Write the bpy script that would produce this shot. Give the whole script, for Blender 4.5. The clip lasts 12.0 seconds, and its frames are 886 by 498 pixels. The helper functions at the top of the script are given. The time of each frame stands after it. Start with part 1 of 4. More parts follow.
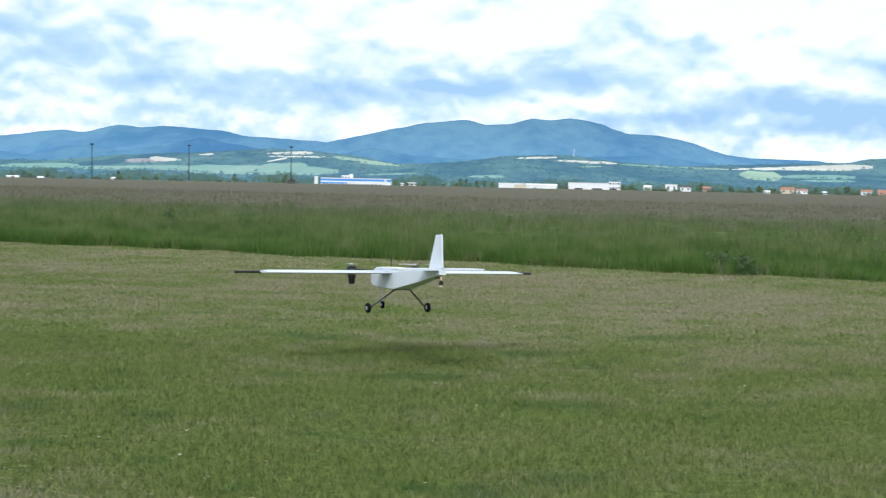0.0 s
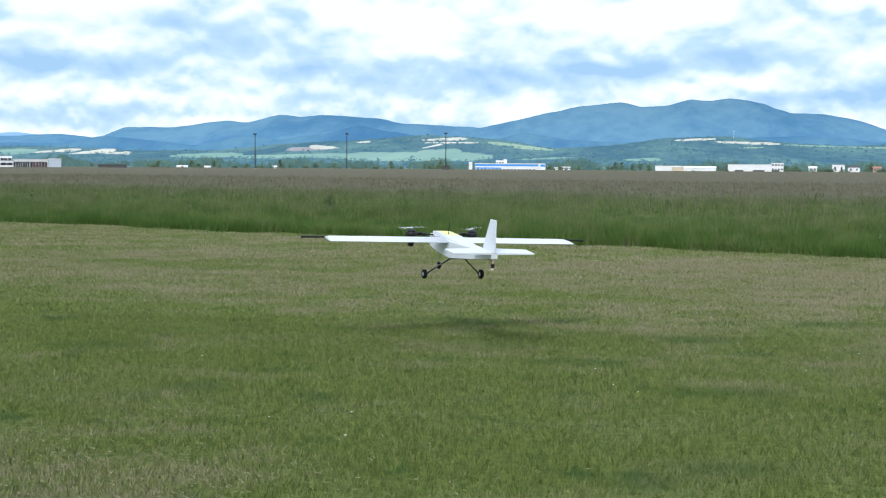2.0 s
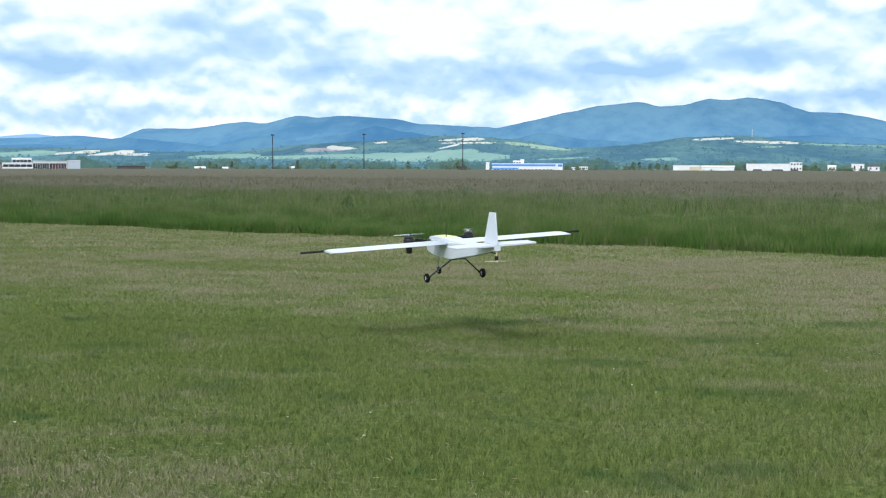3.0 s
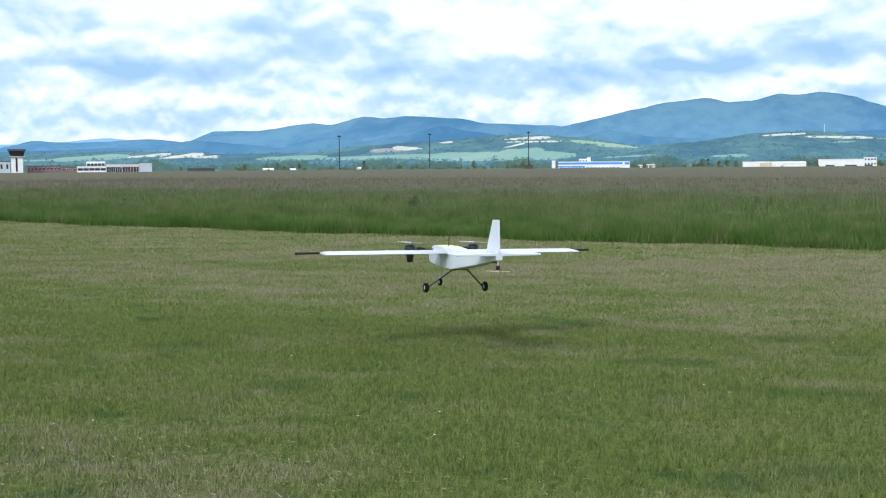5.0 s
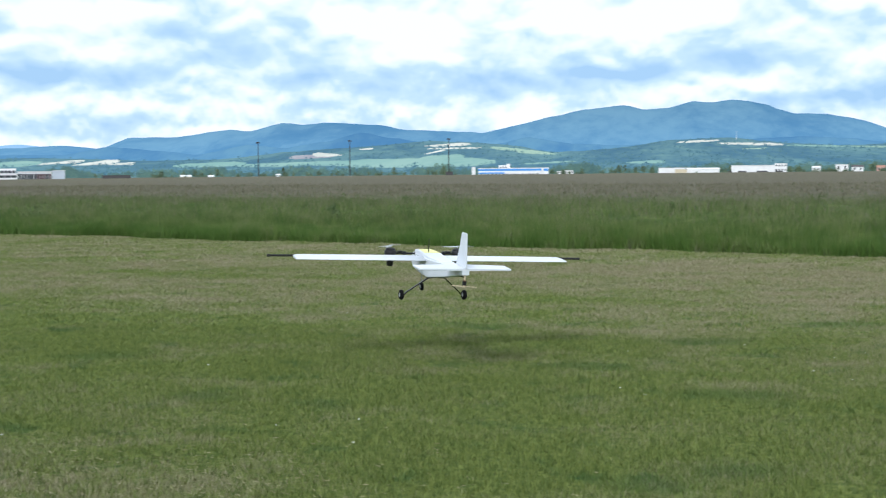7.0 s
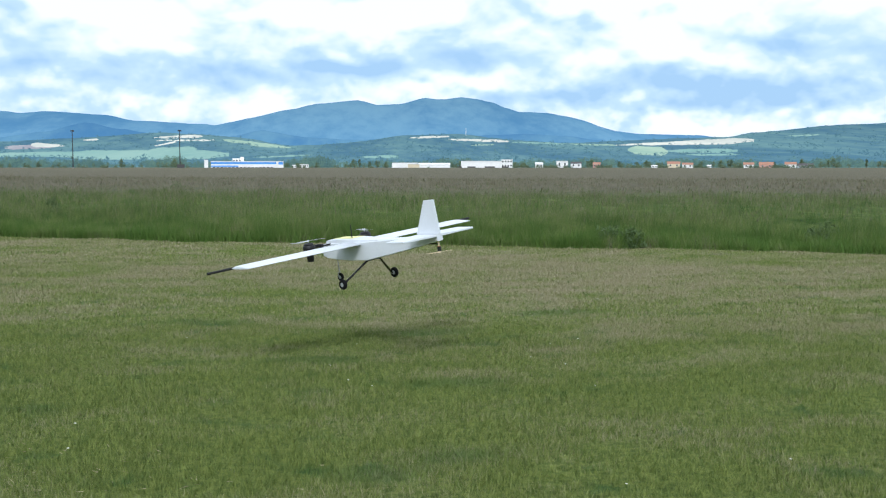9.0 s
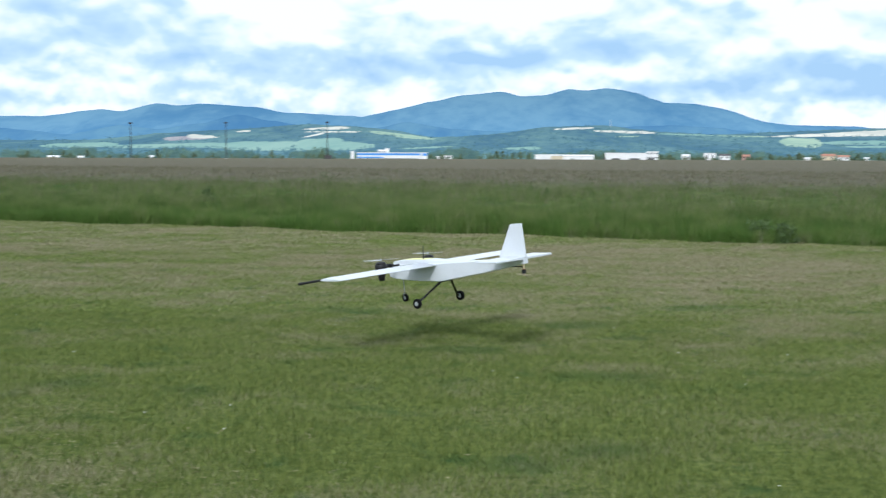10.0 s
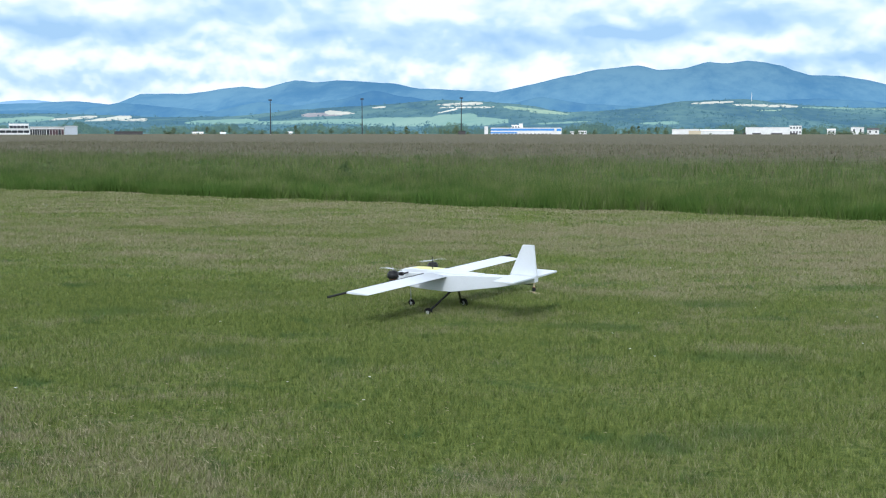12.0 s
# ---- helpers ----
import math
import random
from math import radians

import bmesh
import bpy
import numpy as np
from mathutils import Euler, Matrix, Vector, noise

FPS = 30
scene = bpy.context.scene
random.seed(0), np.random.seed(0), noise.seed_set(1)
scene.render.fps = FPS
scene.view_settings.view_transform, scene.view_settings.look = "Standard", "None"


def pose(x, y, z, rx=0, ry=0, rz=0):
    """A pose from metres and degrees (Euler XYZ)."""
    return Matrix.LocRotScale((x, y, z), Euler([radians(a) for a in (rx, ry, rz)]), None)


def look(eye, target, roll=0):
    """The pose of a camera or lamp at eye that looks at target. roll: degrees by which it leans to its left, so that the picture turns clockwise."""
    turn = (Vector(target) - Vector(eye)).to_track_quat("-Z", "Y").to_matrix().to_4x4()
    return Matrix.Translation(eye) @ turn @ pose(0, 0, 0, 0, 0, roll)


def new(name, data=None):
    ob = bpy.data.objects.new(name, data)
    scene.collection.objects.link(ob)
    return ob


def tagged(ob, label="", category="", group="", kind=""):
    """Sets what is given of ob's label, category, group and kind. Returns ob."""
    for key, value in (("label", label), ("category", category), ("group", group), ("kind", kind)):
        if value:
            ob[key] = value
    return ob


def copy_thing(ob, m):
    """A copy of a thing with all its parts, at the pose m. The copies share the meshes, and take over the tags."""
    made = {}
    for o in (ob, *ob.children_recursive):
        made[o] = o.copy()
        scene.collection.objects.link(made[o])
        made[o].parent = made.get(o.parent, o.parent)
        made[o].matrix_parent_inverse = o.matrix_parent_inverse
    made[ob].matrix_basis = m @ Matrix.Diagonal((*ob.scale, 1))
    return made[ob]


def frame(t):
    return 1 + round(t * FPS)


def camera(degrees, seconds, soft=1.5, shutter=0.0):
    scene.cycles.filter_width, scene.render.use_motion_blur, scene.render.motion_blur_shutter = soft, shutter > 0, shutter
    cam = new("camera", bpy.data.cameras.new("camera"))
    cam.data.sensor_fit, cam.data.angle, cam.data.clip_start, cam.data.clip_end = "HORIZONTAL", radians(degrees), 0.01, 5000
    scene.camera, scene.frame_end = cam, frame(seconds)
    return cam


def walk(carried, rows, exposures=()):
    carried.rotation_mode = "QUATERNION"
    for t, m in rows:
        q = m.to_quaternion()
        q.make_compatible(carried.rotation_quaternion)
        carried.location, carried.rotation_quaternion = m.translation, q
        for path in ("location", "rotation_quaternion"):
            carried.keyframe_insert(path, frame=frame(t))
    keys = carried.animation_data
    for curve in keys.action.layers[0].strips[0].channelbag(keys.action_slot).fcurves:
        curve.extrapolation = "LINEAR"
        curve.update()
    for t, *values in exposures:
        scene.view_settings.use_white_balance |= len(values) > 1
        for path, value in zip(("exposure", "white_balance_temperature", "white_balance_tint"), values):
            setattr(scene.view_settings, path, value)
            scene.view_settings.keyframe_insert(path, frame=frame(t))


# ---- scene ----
# Camera: hand-held at eye height, turning about the body of whoever holds it.
LENS, EYE, REACH = 44.45, 1.6, 0.25
cam = camera(LENS, 12.0, soft=1.15, shutter=0.5)
VIEW = [
    (0, 0.000, -3.378, -1.201),
    (0.5, 2.433, -3.526, -0.873),
    (1, 4.249, -3.679, -0.683),
    (1.5, 6.493, -4.074, -0.297),
    (2, 8.153, -4.282, -0.386),
    (2.5, 8.580, -4.145, -0.367),
    (3, 9.065, -4.270, -0.198),
    (4.8, 12.468, -4.198, 0.391),
    (5, 12.574, -4.293, 0.433),
    (5.5, 12.610, -4.313, 0.575),
    (6, 12.174, -3.973, 0.413),
    (6.5, 10.678, -3.964, 0.509),
    (7, 8.386, -3.983, 0.526),
    (7.5, 5.137, -3.907, 0.126),
    (7.7, 3.602, -3.968, 0.008),
    (8.1, 0.014, -4.085, -0.115),
    (8.5, -3.572, -4.199, -0.085),
    (8.9, -5.600, -4.328, -0.015),
    (9.3, -4.512, -4.488, -0.016),
    (9.5, -2.930, -4.579, -0.053),
    (10, 1.962, -4.822, -0.196),
    (10.5, 5.503, -5.345, -0.279),
    (11, 6.922, -5.812, -0.396),
    (11.5, 8.559, -6.116, -0.317),
    (12, 8.998, -6.122, -0.018),
]


def view_pose(yaw, pitch, roll):
    a = radians(yaw)
    return pose(-REACH * math.sin(a), REACH * (math.cos(a) - 1), EYE, 90 + pitch, 0, yaw) @ pose(0, 0, 0, 0, 0, -roll)


walk(cam, [(t, view_pose(*angles)) for t, *angles in VIEW], [(0.0, 0.0, 5890, 8.5), (12.0, 0.0, 5890, 8.5)])

# ---- sky and sun ----
SUN_ELEVATION, SUN_FROM = 40.0, 188.0     # degrees above the horizon; compass bearing, 0 = +y, clockwise
sun_way = Vector((math.sin(radians(SUN_FROM)) * math.cos(radians(SUN_ELEVATION)),
                  math.cos(radians(SUN_FROM)) * math.cos(radians(SUN_ELEVATION)), math.sin(radians(SUN_ELEVATION))))
sun_data = bpy.data.lights.new("sun", "SUN")
sun_data.energy, sun_data.angle, sun_data.color = 2.0, radians(11), (1.0, 0.975, 0.94)
sun = new("sun", sun_data)
sun.matrix_world = look(sun_way * 50, (0, 0, 0))


class Nodes:
    """A short way to write node trees."""

    def __init__(self, tree):
        self.tree = tree

    def add(self, kind, inputs=(), operation=None, use_clamp=False):
        n = self.tree.nodes.new(kind)
        if operation:
            n.operation = operation
        if use_clamp:
            n.use_clamp = True
        for key, value in dict(inputs).items():
            self.put(n.inputs[key], value)
        return n

    def put(self, socket, value):
        if isinstance(value, bpy.types.NodeSocket):
            self.tree.links.new(value, socket)
        elif isinstance(value, bpy.types.Node):
            self.tree.links.new(value.outputs[0], socket)
        else:
            socket.default_value = value

    def math(self, op, a, b=0.0, c=0.0, clamp=False):
        return self.add("ShaderNodeMath", {0: a, 1: b, 2: c}, operation=op, use_clamp=clamp).outputs[0]

    def noise(self, vector, scale, detail=4.0, rough=0.55, distort=0.0):
        return self.add("ShaderNodeTexNoise", {"Vector": vector, "Scale": scale, "Detail": detail, "Roughness": rough, "Distortion": distort}).outputs["Fac"]

    def ramp(self, value, low, high, smooth=True):
        n = self.add("ShaderNodeMapRange", {"Value": value, "From Min": low, "From Max": high})
        n.interpolation_type = "SMOOTHSTEP" if smooth else "LINEAR"
        return n.outputs[0]

    def mix(self, fac, a, b, blend="MIX"):
        n = self.add("ShaderNodeMix")
        n.data_type, n.blend_type = "RGBA", blend
        for i, value in ((0, fac), (6, a), (7, b)):
            self.put(n.inputs[i], value if not isinstance(value, tuple) or len(value) == 4 else (*value, 1))
        return n.outputs[2]

    def scaled(self, vector, x, y, z):
        return self.add("ShaderNodeVectorMath", {0: vector, 1: (x, y, z)}, operation="MULTIPLY").outputs[0]


def make_world():
    world = bpy.data.worlds.new("sky")
    scene.world = world
    world.use_nodes = True
    world.node_tree.nodes.clear()
    n = Nodes(world.node_tree)
    way = n.add("ShaderNodeTexCoord").outputs["Generated"]
    xyz = n.add("ShaderNodeSeparateXYZ", {0: way})
    sky = n.add("ShaderNodeTexSky")
    sky.sky_type, sky.sun_disc, sky.sun_elevation, sky.sun_rotation = "NISHITA", False, radians(SUN_ELEVATION), radians(SUN_FROM)
    blue = n.add("ShaderNodeVectorMath", {0: sky.outputs[0], "Scale": 0.10}, operation="SCALE").outputs[0]
    # bearing to the left of +y and height, in degrees, stirred a little so that cloud edges are ragged
    wobble = n.add("ShaderNodeTexNoise", {"Vector": n.scaled(way, 1, 1, 2.2), "Scale": 16.0, "Detail": 3.0, "Roughness": 0.45})
    shift = n.add("ShaderNodeSeparateXYZ", {0: n.add("ShaderNodeVectorMath", {0: wobble.outputs["Color"], 1: (0.5, 0.5, 0.5)}, operation="SUBTRACT").outputs[0]})
    bearing = n.math("MULTIPLY", n.math("ARCTAN2", n.math("MULTIPLY", xyz.outputs[0], -1.0), xyz.outputs[1]), 57.296)
    height = n.math("MULTIPLY", n.math("ARCSINE", xyz.outputs[2]), 57.296)
    bearing = n.math("ADD", bearing, n.math("MULTIPLY", shift.outputs[0], 7.0))
    height = n.math("ADD", height, n.math("MULTIPLY", shift.outputs[1], 1.9))
    # layered cloud: long low banks near the horizon, heaped tops higher up, their upper sides lit and their bases grey
    banks = n.noise(n.scaled(way, 1, 1, 2.6), 10.0, 3.0, 0.45, 0.2)
    heaps = n.noise(n.scaled(way, 1, 1, 1.6), 21.0, 3.2, 0.45, 0.2)
    above = n.add("ShaderNodeVectorMath", {0: way, 1: (0.0, 0.0, 0.0090)}, operation="ADD").outputs[0]
    heaps_above = n.noise(n.scaled(above, 1, 1, 1.6), 21.0, 3.2, 0.45, 0.2)
    light = n.math("MULTIPLY_ADD", n.math("SUBTRACT", banks, 0.5), 1.15, 0.65)
    light = n.math("MULTIPLY_ADD", n.math("SUBTRACT", heaps, 0.5), 0.95, light)
    light = n.math("MULTIPLY_ADD", n.math("SUBTRACT", heaps, heaps_above), 1.25, light)
    light = n.math("MULTIPLY_ADD", n.ramp(height, 5.5, 9.5), 0.22, light)
    # small heads of cloud far off, low over the hills
    heads = n.math("SUBTRACT", n.noise(n.scaled(way, 1, 1, 1.3), 58.0, 2.5, 0.45, 0.2), n.noise(n.scaled(above, 1, 1, 1.3), 58.0, 2.5, 0.45, 0.2))
    light = n.math("MULTIPLY_ADD", n.math("MULTIPLY", heads, n.ramp(height, 6.5, 3.0)), 0.75, light)
    # single large clouds: bearing, height, half width, half height, brighter (+) or darker (-)
    clouds = [(29.5, 5.25, 6.5, 0.50, -0.95), (18.8, 6.2, 3.6, 0.55, -0.45), (14.2, 5.0, 2.6, 0.45, -0.6), (16.3, 3.9, 2.8, 0.45, -0.45),
              (-0.2, 5.35, 4.0, 0.58, -1.25), (-7.2, 5.8, 3.2, 0.45, -0.75), (-10.6, 3.75, 3.2, 0.55, -0.75), (-16.2, 3.1, 3.0, 0.45, -0.75),
              (-22.3, 3.7, 4.6, 1.0, -1.25), (-18.0, 4.3, 6.5, 1.3, -0.45), (-18.3, 5.0, 0.9, 0.45, -0.6), (-13.2, 7.8, 0.8, 0.60, -0.8), (-23.0, 6.3, 0.9, 0.75, -0.7),
              (4.3, 7.2, 1.5, 0.40, -0.5), (5.6, 4.4, 2.4, 0.50, -0.5), (9.7, 4.1, 3.0, 0.40, -0.45), (31.5, 7.4, 1.6, 0.45, -0.4),
              (21.0, 7.3, 3.0, 0.90, -0.45), (14.5, 8.0, 0.8, 0.90, -0.45), (34.5, 4.0, 2.0, 0.5, -0.4), (23.5, 2.6, 3.0, 0.35, -0.3),
              (10.5, 7.9, 4.5, 0.90, 0.55), (0.5, 7.6, 4.0, 0.90, 0.65), (8.6, 6.2, 2.4, 0.60, 0.60), (4.6, 2.9, 2.8, 0.45, 0.85),
              (27.0, 3.7, 5.5, 0.45, 0.55), (19.0, 5.2, 3.0, 0.35, 0.40), (-17.5, 2.1, 1.8, 0.45, 1.2), (-20.8, 5.0, 1.8, 0.55, 0.80),
              (-16.0, 6.2, 2.4, 0.80, 0.65), (-13.0, 8.9, 6.0, 0.80, 0.60), (-6.0, 4.5, 2.6, 0.35, 0.65), (-4.0, 7.6, 3.0, 0.80, 0.40), (30.0, 6.5, 5.0, 0.40, 0.45)]
    for az, el, wide, tall, amount in clouds:
        u = n.math("DIVIDE", n.math("SUBTRACT", bearing, az), wide)
        v = n.math("DIVIDE", n.math("SUBTRACT", height, el), tall)
        d = n.math("ADD", n.math("MULTIPLY", u, u), n.math("MULTIPLY", v, v))
        light = n.math("MULTIPLY_ADD", n.math("EXPONENT", n.math("MULTIPLY", d, -1.0)), amount * 0.62, light)
    shade = n.mix(n.ramp(light, -0.05, 0.50, False), (0.45, 0.665, 0.90), (0.69, 0.87, 1.01))
    shade = n.mix(n.ramp(light, 0.45, 0.90, False), shade, (1.10, 1.12, 1.14))
    # thin cloud lets a little of the blue through
    colour = n.mix(0.06, shade, blue)
    back = n.add("ShaderNodeBackground", {"Color": colour, "Strength": 1.0})
    n.add("ShaderNodeOutputWorld", {"Surface": back})


make_world()


# ---- materials ----
def material(name):
    m = bpy.data.materials.new(name)
    m.use_nodes = True
    m.node_tree.nodes.clear()
    return m, Nodes(m.node_tree)


def finish(m, n, colour, rough=0.6, metal=0.0, bump=None, strength=0.3, distance=0.01, **more):
    shader = n.add("ShaderNodeBsdfPrincipled", {"Base Color": colour, "Roughness": rough, "Metallic": metal})
    for key, value in more.items():
        n.put(shader.inputs[key.replace("_", " ")], value)
    if bump is not None:
        n.put(shader.inputs["Normal"], n.add("ShaderNodeBump", {"Strength": strength, "Distance": distance, "Height": bump}).outputs[0])
    n.add("ShaderNodeOutputMaterial", {"Surface": shader})
    return m


def plain(name, colour, rough=0.5, metal=0.0, vary=0.12, scale=6.0, bump=0.15, **more):
    """A painted, moulded or plastered surface: slight stains and grain."""
    m, n = material(name)
    at = n.add("ShaderNodeTexCoord").outputs["Object"]
    big, small = n.noise(at, scale, 4), n.noise(at, scale * 14, 3)
    f = n.math("ADD", n.math("MULTIPLY", big, 0.7), n.math("MULTIPLY", small, 0.3))
    dark = tuple(c * (1 - 2 * vary) for c in colour)
    light = tuple(min(1, c * (1 + vary)) for c in colour)
    return finish(m, n, n.mix(n.ramp(f, 0.3, 0.7), dark, light), rough, metal, small, bump, 0.002, **more)


FOAM = plain("white_foam", (0.71, 0.735, 0.77), 0.55, vary=0.03, scale=5, bump=0.08)
FOAM_YELLOW = plain("yellow_film", (0.82, 0.79, 0.28), 0.4, vary=0.04, scale=5, bump=0.05)
CARBON = plain("carbon_tube", (0.007, 0.007, 0.008), 0.55, vary=0.15, scale=40)
CARBON_GLOSS = plain("polished_carbon", (0.012, 0.012, 0.014), 0.22, vary=0.1, scale=40)
RUBBER = plain("rubber", (0.007, 0.007, 0.008), 0.9, vary=0.2, scale=60, Specular_IOR_Level=0.2)
HUB = plain("grey_plastic", (0.42, 0.43, 0.44), 0.5, vary=0.06, scale=40)
BLACK = plain("black_plastic", (0.009, 0.009, 0.010), 0.5, vary=0.2, scale=40)
COPPER = plain("copper_winding", (0.30, 0.13, 0.07), 0.4, 0.8, scale=90)
STEEL = plain("steel_wire", (0.35, 0.36, 0.37), 0.35, 0.9, scale=60)
BLADE_GREY = plain("grey_blade", (0.50, 0.52, 0.55), 0.3, vary=0.05, scale=20)
BLADE_WOOD = plain("wooden_blade", (0.72, 0.58, 0.40), 0.4, vary=0.1, scale=30)


def edge_distance(n):
    """Metres beyond the mown edge, which runs along y = 22.5 - 0.345 x."""
    p = n.add("ShaderNodeSeparateXYZ", {0: n.add("ShaderNodeNewGeometry").outputs["Position"]})
    return n.math("MULTIPLY", n.math("SUBTRACT", n.math("MULTIPLY_ADD", p.outputs[0], 0.345, p.outputs[1]), 22.5), 0.94), p


def turf_colour(n, pick):
    """Mown grass: green, with straw-dry swathes and a drier strip towards the uncut meadow."""
    at = n.add("ShaderNodeNewGeometry").outputs["Position"]
    beyond, p = edge_distance(n)
    swathe = n.noise(n.scaled(at, 0.55, 1.0, 0), 0.42, 5, 0.6, 0.4)
    patch = n.noise(n.scaled(at, 0.7, 1.1, 0), 1.3, 6, 0.68, 0.4)
    tuft = n.noise(n.scaled(at, 1, 1, 0), 17.0, 4, 0.75)
    dry = n.math("ADD", n.math("MULTIPLY", swathe, 0.60), n.math("MULTIPLY", patch, 0.95))
    dry = n.math("MULTIPLY_ADD", n.ramp(beyond, -13.0, -7.0), 0.10, dry)
    dry = n.math("MULTIPLY_ADD", n.math("SUBTRACT", tuft, 0.5), 0.34, dry)
    dry = n.math("MULTIPLY_ADD", n.math("SUBTRACT", pick, 0.5), 0.32, dry)
    # worn dry places and lusher ones: x, y, half lengths, drier (+) or greener (-)
    for x, y, long, broad, amount in ((0.5, 12.6, 2.4, 0.8, 0.12), (1.2, 8.4, 0.9, 0.5, 0.10), (-5.6, 13.2, 1.6, 0.45, 0.11), (1.9, 9.2, 1.0, 0.5, 0.08), (-1.0, 6.0, 1.5, 0.9, -0.12), (-5.4, 10.2, 2.4, 1.1, -0.08),
                                      (5.8, 15.6, 4.5, 2.2, 0.13), (2.6, 17.8, 3.0, 1.2, 0.10), (-2.6, 5.2, 1.3, 0.8, 0.13), (-7.2, 15.2, 3.0, 0.8, 0.10),
                                      (-4.0, 18.5, 5.0, 1.5, 0.05), (3.4, 10.4, 1.6, 0.8, 0.09), (-3.2, 8.6, 3.0, 1.4, -0.09), (0.8, 7.6, 2.4, 1.4, -0.07)):
        u = n.math("DIVIDE", n.math("SUBTRACT", p.outputs[0], x), long)
        v = n.math("DIVIDE", n.math("SUBTRACT", p.outputs[1], y), broad)
        d = n.math("ADD", n.math("MULTIPLY", u, u), n.math("MULTIPLY", v, v))
        dry = n.math("MULTIPLY_ADD", n.math("EXPONENT", n.math("MULTIPLY", d, -1.0)), amount, dry)
    green = n.mix(n.ramp(tuft, 0.36, 0.64), (0.084, 0.124, 0.024), (0.208, 0.252, 0.062))
    straw = n.mix(n.ramp(pick, 0.2, 0.9), (0.215, 0.196, 0.108), (0.325, 0.292, 0.184))
    # clover and coarser, darker tufts here and there
    clover = n.noise(n.scaled(at, 0.8, 1.2, 0), 2.3, 4, 0.65, 0.5)
    green = n.mix(n.ramp(clover, 0.55, 0.72), green, (0.060, 0.116, 0.027))
    # low beds of clover: x, y, half lengths
    bed = 0.0
    for x, y, long, broad in ((-1.25, 11.2, 0.8, 0.30), (0.9, 10.3, 0.6, 0.25), (0.2, 5.5, 0.28, 0.18), (0.72, 5.85, 0.34, 0.22), (0.92, 7.85, 0.5, 0.25), (-2.9, 7.4, 0.35, 0.2), (-0.2, 8.9, 0.4, 0.2), (2.4, 11.6, 0.7, 0.3), (-4.4, 9.0, 0.5, 0.25)):
        u = n.math("DIVIDE", n.math("SUBTRACT", p.outputs[0], x), long)
        v = n.math("DIVIDE", n.math("SUBTRACT", p.outputs[1], y), broad)
        bed = n.math("ADD", n.math("EXPONENT", n.math("MULTIPLY", n.math("ADD", n.math("MULTIPLY", u, u), n.math("MULTIPLY", v, v)), -1.0)), bed)
    bed = n.ramp(n.math("MULTIPLY_ADD", n.math("SUBTRACT", clover, 0.5), 1.5, n.math("MULTIPLY_ADD", n.math("SUBTRACT", tuft, 0.5), 2.6, bed)), 0.35, 0.95)
    grown = n.mix(n.ramp(dry, 0.740, 1.075), green, straw)
    return n.mix(n.math("MULTIPLY", bed, 0.5), grown, (0.060, 0.118, 0.027)), tuft


def make_turf(name, blades):
    m, n = material(name)
    geo = n.add("ShaderNodeNewGeometry")
    at = geo.outputs["Position"]
    pick = geo.outputs["Random Per Island"] if blades else n.noise(n.scaled(at, 1, 1, 0), 60, 3, 0.7)
    colour, tuft = turf_colour(n, pick)
    if blades:
        return finish(m, n, colour, 0.65, Specular_IOR_Level=0.25)
    fine = n.noise(at, 110, 4, 0.75)
    colour = n.mix(n.ramp(fine, 0.35, 0.65), n.mix(1.0, colour, (0.74, 0.74, 0.70), "MULTIPLY"), colour)
    return finish(m, n, colour, 0.9, bump=n.math("ADD", fine, tuft), strength=0.7, distance=0.03, Specular_IOR_Level=0.15)


